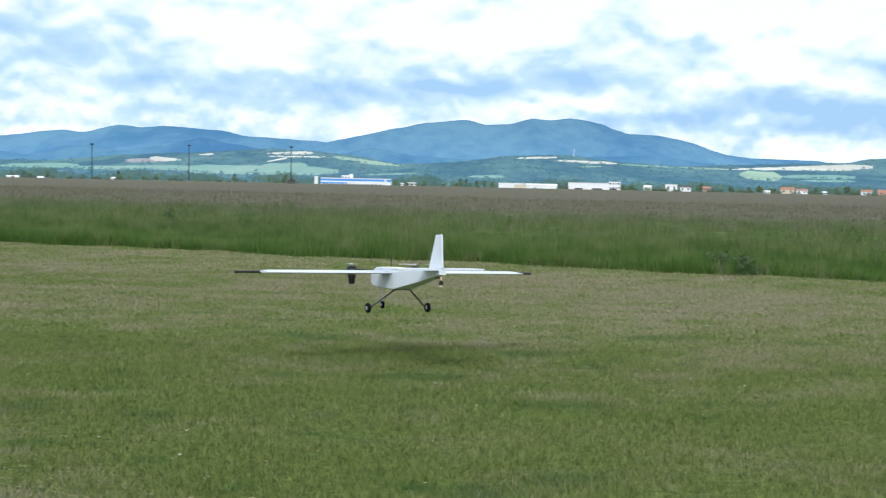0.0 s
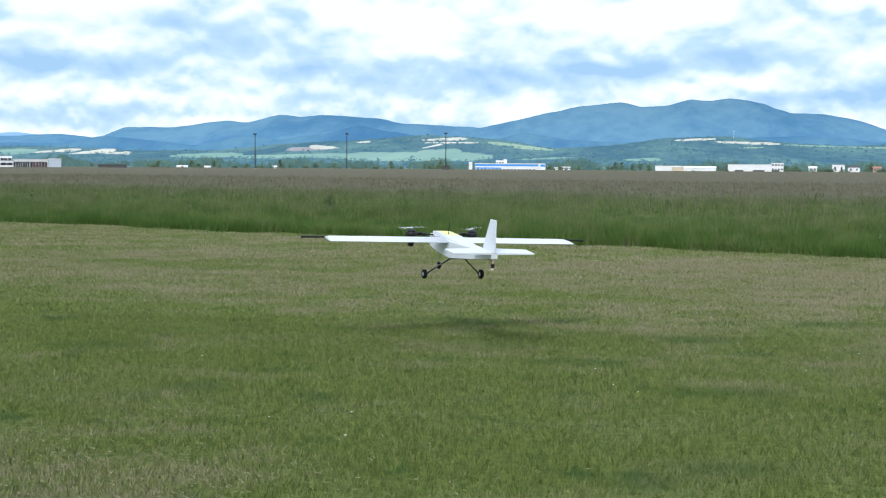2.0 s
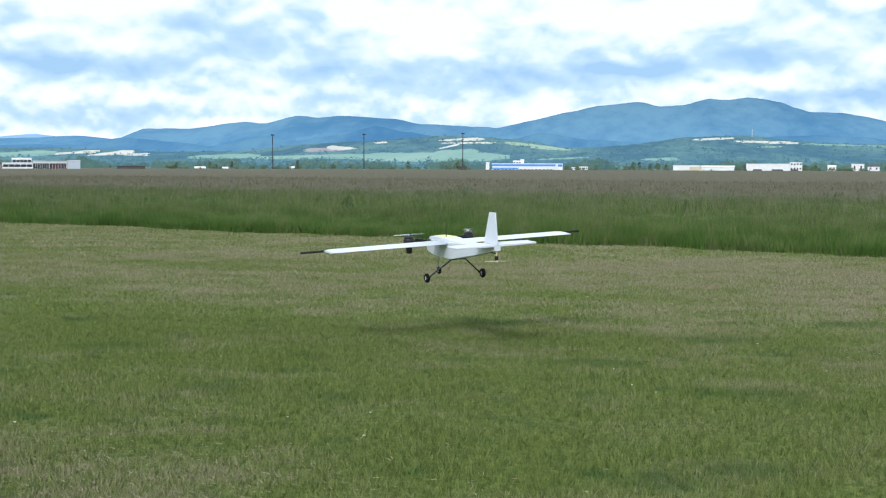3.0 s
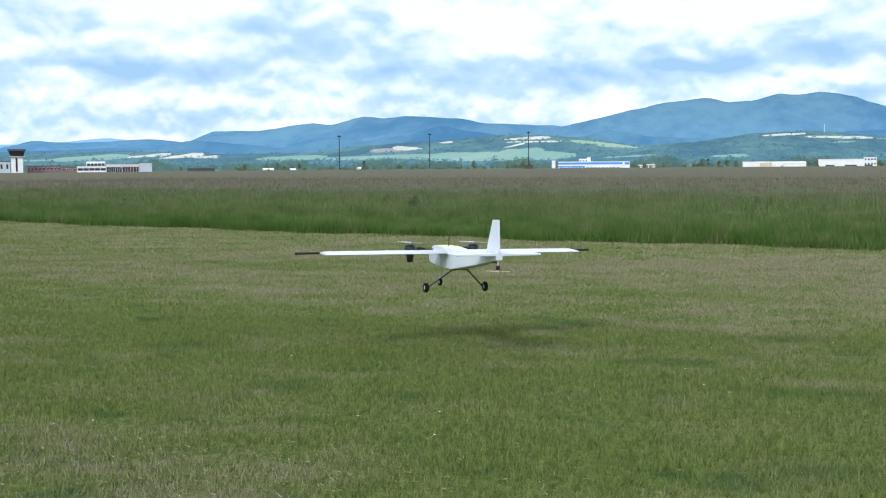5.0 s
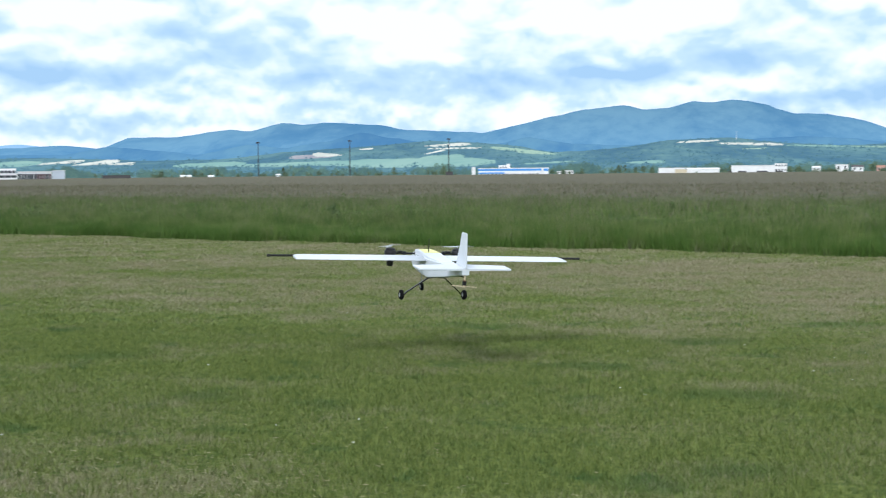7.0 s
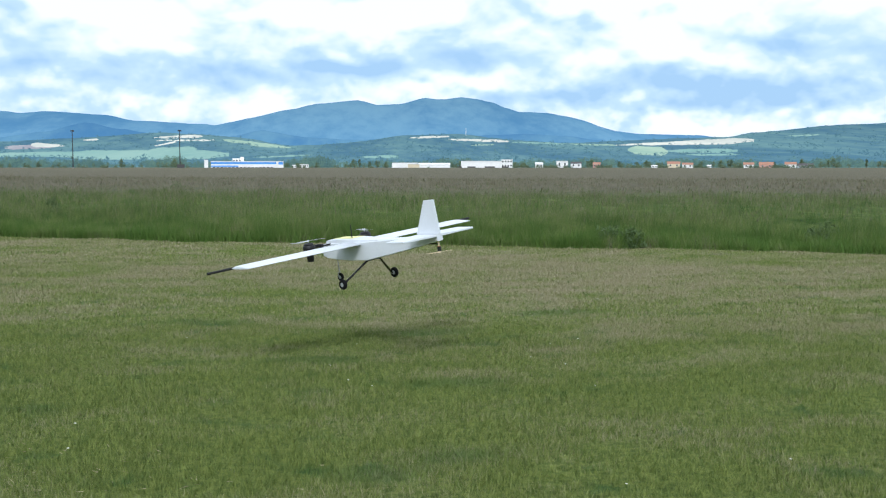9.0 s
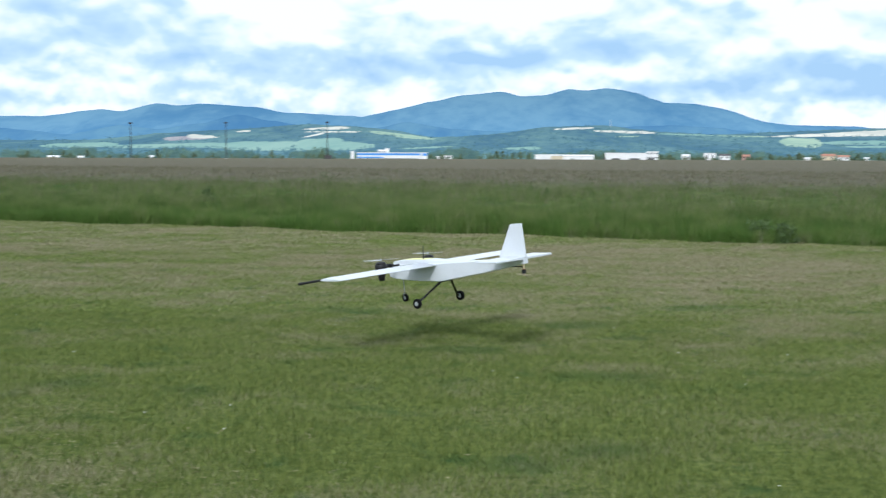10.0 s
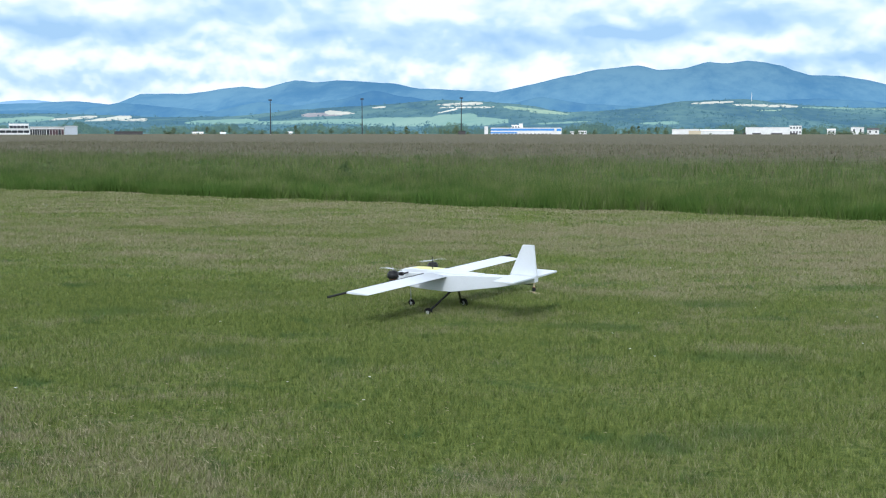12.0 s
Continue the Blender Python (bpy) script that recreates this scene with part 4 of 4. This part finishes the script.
def light_mast(az, el):
    d = 820
    ob = tagged(new("light_mast"), "tall dark steel floodlight mast", "mast", "masts across the airfield")
    ob.matrix_basis = pose(*far(az, d), 0, 0, az)
    top = height_at(el, d)
    part("pole", tube((0, 0, 0), (0, 0, top), 0.42, 0.26, 10), MAST, ob)
    part("base", box(-0.8, 0.8, -0.8, 0.8, 0, 0.5, 0.06), CONCRETE, ob)
    part("head_frame", box(-1.3, 1.3, -0.4, 0.4, top - 0.9, top - 0.5, 0.05), MAST, ob)
    for x in (-0.95, -0.32, 0.32, 0.95):
        part("floodlight", box(x - 0.26, x + 0.26, -0.75, -0.35, top - 1.25, top - 0.2, 0.06), MAST, ob)
    return ob


control_tower()
D = 760
building("tower_annex", 35.3, 34.25, D, height_at(0.36, D), 9, PLASTER_GREY, DARK_ROOF, "grey annex beside the control tower", windows=4, storeys=1)
building("hangar", 33.5, 31.9, D + 20, height_at(0.15, D), 14, BRICK_RED, DARK_ROOF, "long low red brick airfield building", windows=9)
building("hangar", 31.86, 31.17, D + 20, height_at(0.08, D), 10, BRICK_RED, DARK_ROOF, "small low red brick airfield building", windows=4)
terminal = building("terminal_building", 31.15, 29.75, D, height_at(0.10, D), 14, PLASTER, PALE_ROOF, "white low airport terminal with window strips")
upper = building("terminal_tower_block", 30.7, 29.8, D + 5, height_at(0.335, D), 9, PLASTER, PALE_ROOF, "white upper block of the terminal with window strips")
for ob, w, marks in ((terminal, 9.0, (0.35, 0.75)), (upper, 5.8, (0.62, 0.86))):
    t = height_at(0.10, D) if ob is terminal else height_at(0.335, D)
    for i in range(5):
        band(ob, -w + i * w * 0.4 + 0.15, -w + (i + 1) * w * 0.4 - 0.15, t * marks[0], t * marks[1], GLASS, "window")
gallery = building("terminal_gallery", 29.74, 28.15, D, height_at(0.185, D), 14, PLASTER, PALE_ROOF, "glazed terminal wing with white roof edge", eaves=0.6)
for i in range(7):
    band(gallery, -10.4 + i * 1.4, -9.2 + i * 1.4, 0.3, height_at(0.10, D) - 0.2, GLASS, "window")
for i in range(6):
    band(gallery, -0.4 + i * 1.8, 1.2 + i * 1.8, 0.3, height_at(0.10, D) - 0.2, MAROON if i % 4 else GLASS, "panel")
building("store_shed", 28.13, 27.53, D, height_at(0.225, D), 10, PLASTER_GREY, PALE_ROOF, "pale grey sheet-metal store")
building("long_shed", 25.78, 24.4, D, height_at(-0.04, D), 8, DARK_ROOF, DARK_ROOF, "long low dark shed at the meadow's end")
for az0, az1, el, wall, roof, label in ((21.95, 21.4, -0.035, PLASTER_CREAM, PALE_ROOF, "small white house with pale roof"), (20.55, 20.26, -0.05, PLASTER, PALE_ROOF, "small white cottage by the meadow"),
                                        (17.1, 16.86, -0.02, PLASTER, PALE_ROOF, "small white house among the trees")):
    building("house", az0, az1, 950, height_at(el, 950), 8, wall, roof, label, "house", 1.2, 3)
for az, el in ((17.98, 1.645), (13.24, 1.715), (8.045, 1.775)):
    light_mast(az, el)
building("transformer_hut", 8.2, 7.82, 815, 2.6, 4, DARK_ROOF, DARK_ROOF, "small dark hut at the foot of a mast", "hut")
building("white_kiosk", 6.83, 6.64, 940, height_at(0.23, 940), 5, PLASTER, PALE_ROOF, "small white block beside the blue hall", "building")
D = 950
hall = building("blue_hall", 6.5, 2.8, D, height_at(0.165, D), 24, PLASTER, PALE_ROOF, "long blue and white works hall", windows=0)
half = D * radians(3.7) / 2
top = height_at(0.165, D)
band(hall, -half, half * 0.80, top * 0.60, top * 0.90, BLUE_SHEET, label="bright blue sheet band")
band(hall, -half, half * -0.25, top * 0.18, top * 0.38, BLUE_SHEET, label="bright blue sheet band")
for i in range(16):
    x = -half + 1.5 + i * half * 1.7 / 16
    band(hall, x, x + half * 1.7 / 16 - 1.2, 0.04 * top, 0.15 * top, GLASS, "window", 0.11)
band(hall, half * 0.86, half * 0.99, top * 0.55, top * 0.9, BLUE_SHEET, label="bright blue sheet panel")
building("stair_tower", 5.4, 4.82, D + 6, height_at(0.31, D), 8, PLASTER, PALE_ROOF, "white block standing above the blue hall", "building", windows=4, storeys=2)
building("stair_tower", 5.0, 4.82, D + 5, height_at(0.38, D), 6, PLASTER, PALE_ROOF, "small white roof block above the blue hall", "building")
building("low_hall", 1.95, 1.5, 980, height_at(0.01, 980), 8, PLASTER, PALE_ROOF, "low white hall among bushes", windows=4)
building("low_hall", 2.35, 2.15, 960, height_at(-0.03, 960), 6, PLASTER, PALE_ROOF, "low white hall among bushes", windows=2)
building("warehouse", -2.86, -4.2, D, height_at(0.09, D), 20, PLASTER, PALE_ROOF, "long low white warehouse")
building("warehouse", -3.7, -4.3, D - 8, height_at(0.02, D), 6, PLASTER_CREAM, PALE_ROOF, "low yellowish store in front of a warehouse")
building("warehouse", -4.25, -5.92, D, height_at(0.10, D), 20, PLASTER, PALE_ROOF, "long low white warehouse with pale roof", pitched=1.4, windows=0)
big = building("works_hall", -6.5, -8.62, D, height_at(0.18, D), 26, PLASTER, PALE_ROOF, "large white works hall")
building("works_hall", -8.62, -9.2, D + 3, height_at(0.26, D), 14, PLASTER, PALE_ROOF, "taller white hall with dark glazing", windows=4, storeys=2)
for az0, az1, el, wall, roof, pitch, label in (
        (-10.4, -10.8, 0.16, PLASTER, PALE_ROOF, 1.2, "white house with pale roof"), (-11.5, -12.1, 0.21, PLASTER, PALE_ROOF, 0.0, "white two-storey block of flats"),
        (-12.25, -12.8, 0.19, PLASTER, DARK_ROOF, 1.5, "white house with dark roof"), (-13.4, -13.78, 0.16, PLASTER_PINK, ORANGE_TILE, 1.3, "pink house with tiled roof"),
        (-17.2, -17.85, 0.20, PLASTER_CREAM, ORANGE_TILE, 1.8, "cream house with orange tiled roof"), (-17.95, -18.5, 0.14, PLASTER, ORANGE_TILE, 1.5, "white house with orange tiled roof"),
        (-19.2, -19.4, 0.03, PLASTER, PALE_ROOF, 0.8, "small white outbuilding beside trees"), (-21.0, -21.5, 0.15, PLASTER, ORANGE_TILE, 1.6, "white house with orange tiled roof"),
        (-21.75, -22.45, 0.17, PLASTER_PINK, ORANGE_TILE, 2.2, "orange-walled house with tiled roof"), (-23.0, -23.55, 0.17, PLASTER, ORANGE_TILE, 1.8, "white house with tiled roof"),
        (-23.6, -24.35, 0.10, PLASTER_GREY, DARK_ROOF, 1.6, "grey house with dark roof"), (-16.4, -16.7, 0.02, PLASTER, PALE_ROOF, 0.8, "small white house behind bushes")):
    building("house", az0, az1, 960, height_at(el - 0.03, 960), 9, wall, roof, label, "house", pitch, 2, 1)
# added dark panels stand for bushes and vehicles along the hall's foot
for x0, x1 in ((-20, -17), (-12, -5), (3, 12), (18, 24)):
    band(big, x0, x1, 0.0, 1.5, DARK_ROOF, "foot_panel", 0.15, "dark panels along the foot of the hall")
relay = tagged(new("relay_mast"), "pale relay mast on the wooded hill", "mast")
relay.matrix_basis = pose(*far(-6.75, 3150), 0, 0, -6.75)
z0 = height_at(1.5, 3150)
part("pole", tube((0, 0, z0), (0, 0, height_at(1.93, 3150)), 0.8, 0.5, 8), PALE_ROOF, relay)


def clump(rng, bm_list, cx, cy, cz, r, leaves, size):
    """Leaf sprays scattered in a rounded mass, as loose triangles."""
    d = rng.normal(size=(leaves, 3))
    d /= np.linalg.norm(d, axis=1)[:, None]
    p = np.array([cx, cy, cz]) + d * (r * rng.uniform(0.55, 1.05, leaves) ** 0.6)[:, None]
    out = p[:, None, :] + rng.normal(size=(leaves, 3, 3)) * size
    bm_list.append(out)


def crown_mesh(rng, high, wide, clumps, leaves, size, low=0.22):
    parts = []
    for _ in range(clumps):
        u = rng.uniform(0, 1)
        z = high * (low + (0.92 - low) * u)
        spread = wide * 0.5 * math.sin(math.pi * min(1, 0.18 + 0.78 * u)) ** 0.7
        a = rng.uniform(0, 2 * math.pi)
        r = spread * math.sqrt(rng.uniform(0, 1))
        clump(rng, parts, r * math.cos(a), r * math.sin(a), z, wide * rng.uniform(0.12, 0.22), leaves, size)
    return np.concatenate(parts)


def loose(name, corners, mat):
    n = len(corners)
    me = bpy.data.meshes.new(name)
    me.vertices.add(3 * n)
    me.vertices.foreach_set("co", corners.reshape(-1).astype(np.float32))
    me.loops.add(3 * n)
    me.loops.foreach_set("vertex_index", np.arange(3 * n, dtype=np.int32))
    me.polygons.add(n)
    me.polygons.foreach_set("loop_start", np.arange(0, 3 * n, 3, dtype=np.int32))
    me.materials.append(mat)
    me.update(calc_edges=True)
    return me


def make_tree(rng, high, wide, label):
    ob = tagged(new("tree"), label, "tree", "trees behind the meadow")
    trunk = tube((0, 0, 0), (0.1, 0.05, high * 0.45), high * 0.028, high * 0.016, 7)
    for k in range(4):
        a = k * 1.7 + rng.uniform(0, 1)
        tube((0.08, 0.04, high * (0.24 + 0.05 * k)), (wide * 0.28 * math.cos(a), wide * 0.28 * math.sin(a), high * (0.48 + 0.08 * k)), high * 0.012, high * 0.004, 5, trunk)
    part("trunk", trunk, BARK, ob)
    crown = new("crown", loose("crown", crown_mesh(rng, high, wide, 24, 60, high * 0.024), LEAVES))
    crown.parent = ob
    return ob


def trees():
    rng = np.random.default_rng(11)
    kinds = [make_tree(rng, 9.0, 8.0, "broad leafy green tree"), make_tree(rng, 12.0, 7.5, "tall leafy green tree"), make_tree(rng, 6.5, 7.0, "low round green tree"), make_tree(rng, 14.0, 4.5, "slender tall poplar-like tree")]
    for i, k in enumerate(kinds):
        k.matrix_basis = pose(*far(21.8 - i * 1.7, 1040 + 7 * i), 0, 0, 70 * i)
        k.scale = (0.7, 0.7, 0.65)
    spots = []
    for a0, a1, count in ((27.0, 22.5, 5), (22.4, 7.0, 30), (2.7, 0.4, 8), (-0.4, -2.8, 12), (-5.9, -6.5, 3), (-9.2, -11.5, 12), (-12.9, -17.2, 16), (-18.5, -25.5, 30), (-25.5, -32, 14), (38, 34.5, 8)):
        for _ in range(count):
            spots.append((rng.uniform(a1, a0), rng.uniform(985, 1120)))
    for az, d in spots:
        k = kinds[int(rng.choice(4, p=[0.38, 0.22, 0.34, 0.06]))]
        t = copy_thing(k, pose(*far(az, d), 0, 0, rng.uniform(0, 360)))
        s = rng.uniform(0.42, 0.70)
        t.scale = (s, s, s * rng.uniform(0.9, 1.1))
    # shrubs between the houses and along the far fence
    shrub = tagged(new("shrub"), "low leafy shrub beside the far buildings", "shrub", "shrubs by the far buildings")
    stems = bmesh.new()
    for k in range(5):
        tube((0, 0, 0), (0.9 * math.cos(k * 1.3), 0.9 * math.sin(k * 1.3), 1.4), 0.06, 0.03, 5, stems)
    part("stem", stems, BARK, shrub)
    leaf = new("foliage", loose("foliage", crown_mesh(rng, 2.8, 4.2, 16, 44, 0.13, 0.05), LEAVES))
    leaf.parent = shrub
    shrub.matrix_basis = pose(*far(-10.0, 940))
    for a0, a1, count in ((-9.3, -25.2, 105), (2.6, -2.7, 16), (23.8, 7.2, 40), (-4.2, -6.4, 4)):
        for _ in range(count):
            t = copy_thing(shrub, pose(*far(rng.uniform(a1, a0), rng.uniform(925, 985)), 0, 0, rng.uniform(0, 360)))
            s = rng.uniform(0.6, 1.3)
            t.scale = (s, s, s * rng.uniform(0.7, 1.1))
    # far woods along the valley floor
    parts = []
    for _ in range(2600):
        az, d = rng.uniform(-34, 42), rng.uniform(1130, 1480)
        high = rng.uniform(6.0, 12.5) * (0.75 + 0.35 * math.sin(az * 1.3) * math.sin(az * 0.37 + 1))
        c = crown_mesh(rng, high, high * rng.uniform(0.8, 1.3), 7, 26, high * 0.045, 0.08)
        parts.append(c + np.array(far(az, d)))
    # haze before this belt is part of its material, as emission
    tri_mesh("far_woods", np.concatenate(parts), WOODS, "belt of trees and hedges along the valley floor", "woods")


trees()


# ---- weeds and flowers ----
def weed(at, high, wide, label):
    rng = np.random.default_rng(int(abs(at[0] * 100)))
    ob = tagged(new("weed"), label, "weed", "weeds in the meadow")
    ob.matrix_basis = pose(*at)
    stem = bmesh.new()
    for k in range(5):
        a = rng.uniform(0, 6.28)
        tube((0, 0, 0), (wide * 0.3 * math.cos(a), wide * 0.3 * math.sin(a), high * rng.uniform(0.7, 0.95)), 0.008, 0.003, 5, stem)
    part("stem", stem, WEED, ob)
    leaf = new("foliage", loose("foliage", crown_mesh(rng, high, wide, 13, 44, 0.020, 0.1), WEED))
    leaf.parent = ob


for at, high, wide in (((-8.1, 31.9, 0), 0.80, 0.40), ((5.3, 20.9, 0), 0.44, 0.7), ((5.8, 20.7, 0), 0.40, 0.5), ((-8.4, 46.0, 0), 0.72, 0.5), ((-9.2, 64.5, 0), 0.72, 0.8), ((9.6, 20.6, 0), 0.46, 0.7),
                       ((-17.5, 31.5, 0), 0.62, 1.0), ((2.2, 36.0, 0), 0.62, 0.28)):
    weed(at, high, wide, "dark leafy weed standing in the meadow")


def daisies():
    rng = np.random.default_rng(21)
    parts = []
    for _ in range(36):
        x, y = rng.uniform(-6, 4.5), rng.uniform(4.5, 13)
        r, z = rng.uniform(0.005, 0.010), rng.uniform(0.025, 0.04)
        for k in range(6):
            a, b = k * 1.047, (k + 0.8) * 1.047
            parts.append(np.array([[x, y, z], [x + r * math.cos(a), y + r * math.sin(a), z + 0.004], [x + r * math.cos(b), y + r * math.sin(b), z + 0.004]]))
    tri_mesh("daisies", np.array(parts), PETAL, "tiny white flowers scattered in the mown grass", "flowers")


daisies()

# ---- what moves ----
FLIGHT = [
    (0, -0.392, 9.388, 0.835, 113.5, -3.2, 1.1),
    (0.5, -0.579, 9.610, 0.867, 113.4, 3.6, -3.4),
    (1, -0.820, 9.746, 0.936, 113.9, 0.6, -4.3),
    (1.5, -1.166, 9.901, 0.965, 115.2, 5.4, 1.4),
    (2, -1.340, 9.808, 0.938, 117.6, 5.5, 1.7),
    (2.5, -1.399, 9.774, 0.924, 120.3, -2.2, -1.0),
    (3, -1.515, 9.795, 0.925, 121.0, 0.9, -3.0),
    (4.8, -2.033, 9.284, 0.874, 124.0, 2.0, 2.0),
    (5, -2.015, 9.261, 0.863, 122.8, 0.1, 1.2),
    (5.5, -1.968, 9.164, 0.931, 120.2, -0.4, 1.8),
    (6, -1.918, 9.206, 0.980, 117.3, 4.4, 2.4),
    (6.5, -1.732, 9.163, 0.927, 114.9, 5.7, 2.1),
    (7, -1.457, 9.072, 0.880, 113.3, 3.5, 2.3),
    (7.5, -1.038, 8.953, 0.871, 113.2, 3.7, 5.0),
    (7.7, -0.829, 8.884, 0.870, 113.8, 4.2, 4.6),
    (8.1, -0.392, 8.832, 0.897, 116.1, 2.9, 1.7),
    (8.5, 0.001, 8.906, 0.948, 120.1, -0.7, -3.0),
    (8.9, 0.224, 9.031, 0.971, 125.2, -3.6, -6.8),
    (9.3, 0.157, 9.137, 0.918, 130.5, -2.6, -6.7),
    (9.5, 0.029, 9.173, 0.863, 133.1, -0.6, -5.2),
    (10, -0.401, 9.205, 0.696, 140.5, -3.8, -2.1),
    (10.5, -0.949, 9.277, 0.480, 144.8, 1.6, -0.3),
    (11, -1.371, 9.373, 0.356, 147.1, 0.9, -2.3),
    (11.1, -1.408, 9.404, 0.396, 149.45, -1.5, -3.9),
    (11.2, -1.451, 9.437, 0.399, 152.0, -4.7, -2.7),
    (11.3, -1.485, 9.495, 0.392, 153.2, -5.2, -3.1),
    (11.4, -1.537, 9.505, 0.369, 154.7, -3.7, -3.2),
    (11.5, -1.593, 9.644, 0.330, 154.8, -2.0, -2.0),
    (12, -1.565, 9.622, 0.327, 153.3, 0.0, -1.9),
]


def motions():
    walk(aircraft, [(t, pose(x, y, z, roll, -pitch, heading)) for t, x, y, z, heading, pitch, roll in FLIGHT])
    for prop, (x, y, z), step, start in spinning:
        walk(prop, [(k / FPS, pose(x, y, z, 0, 0, start + step * k)) for k in range(int(12 * FPS) + 1)])


motions()
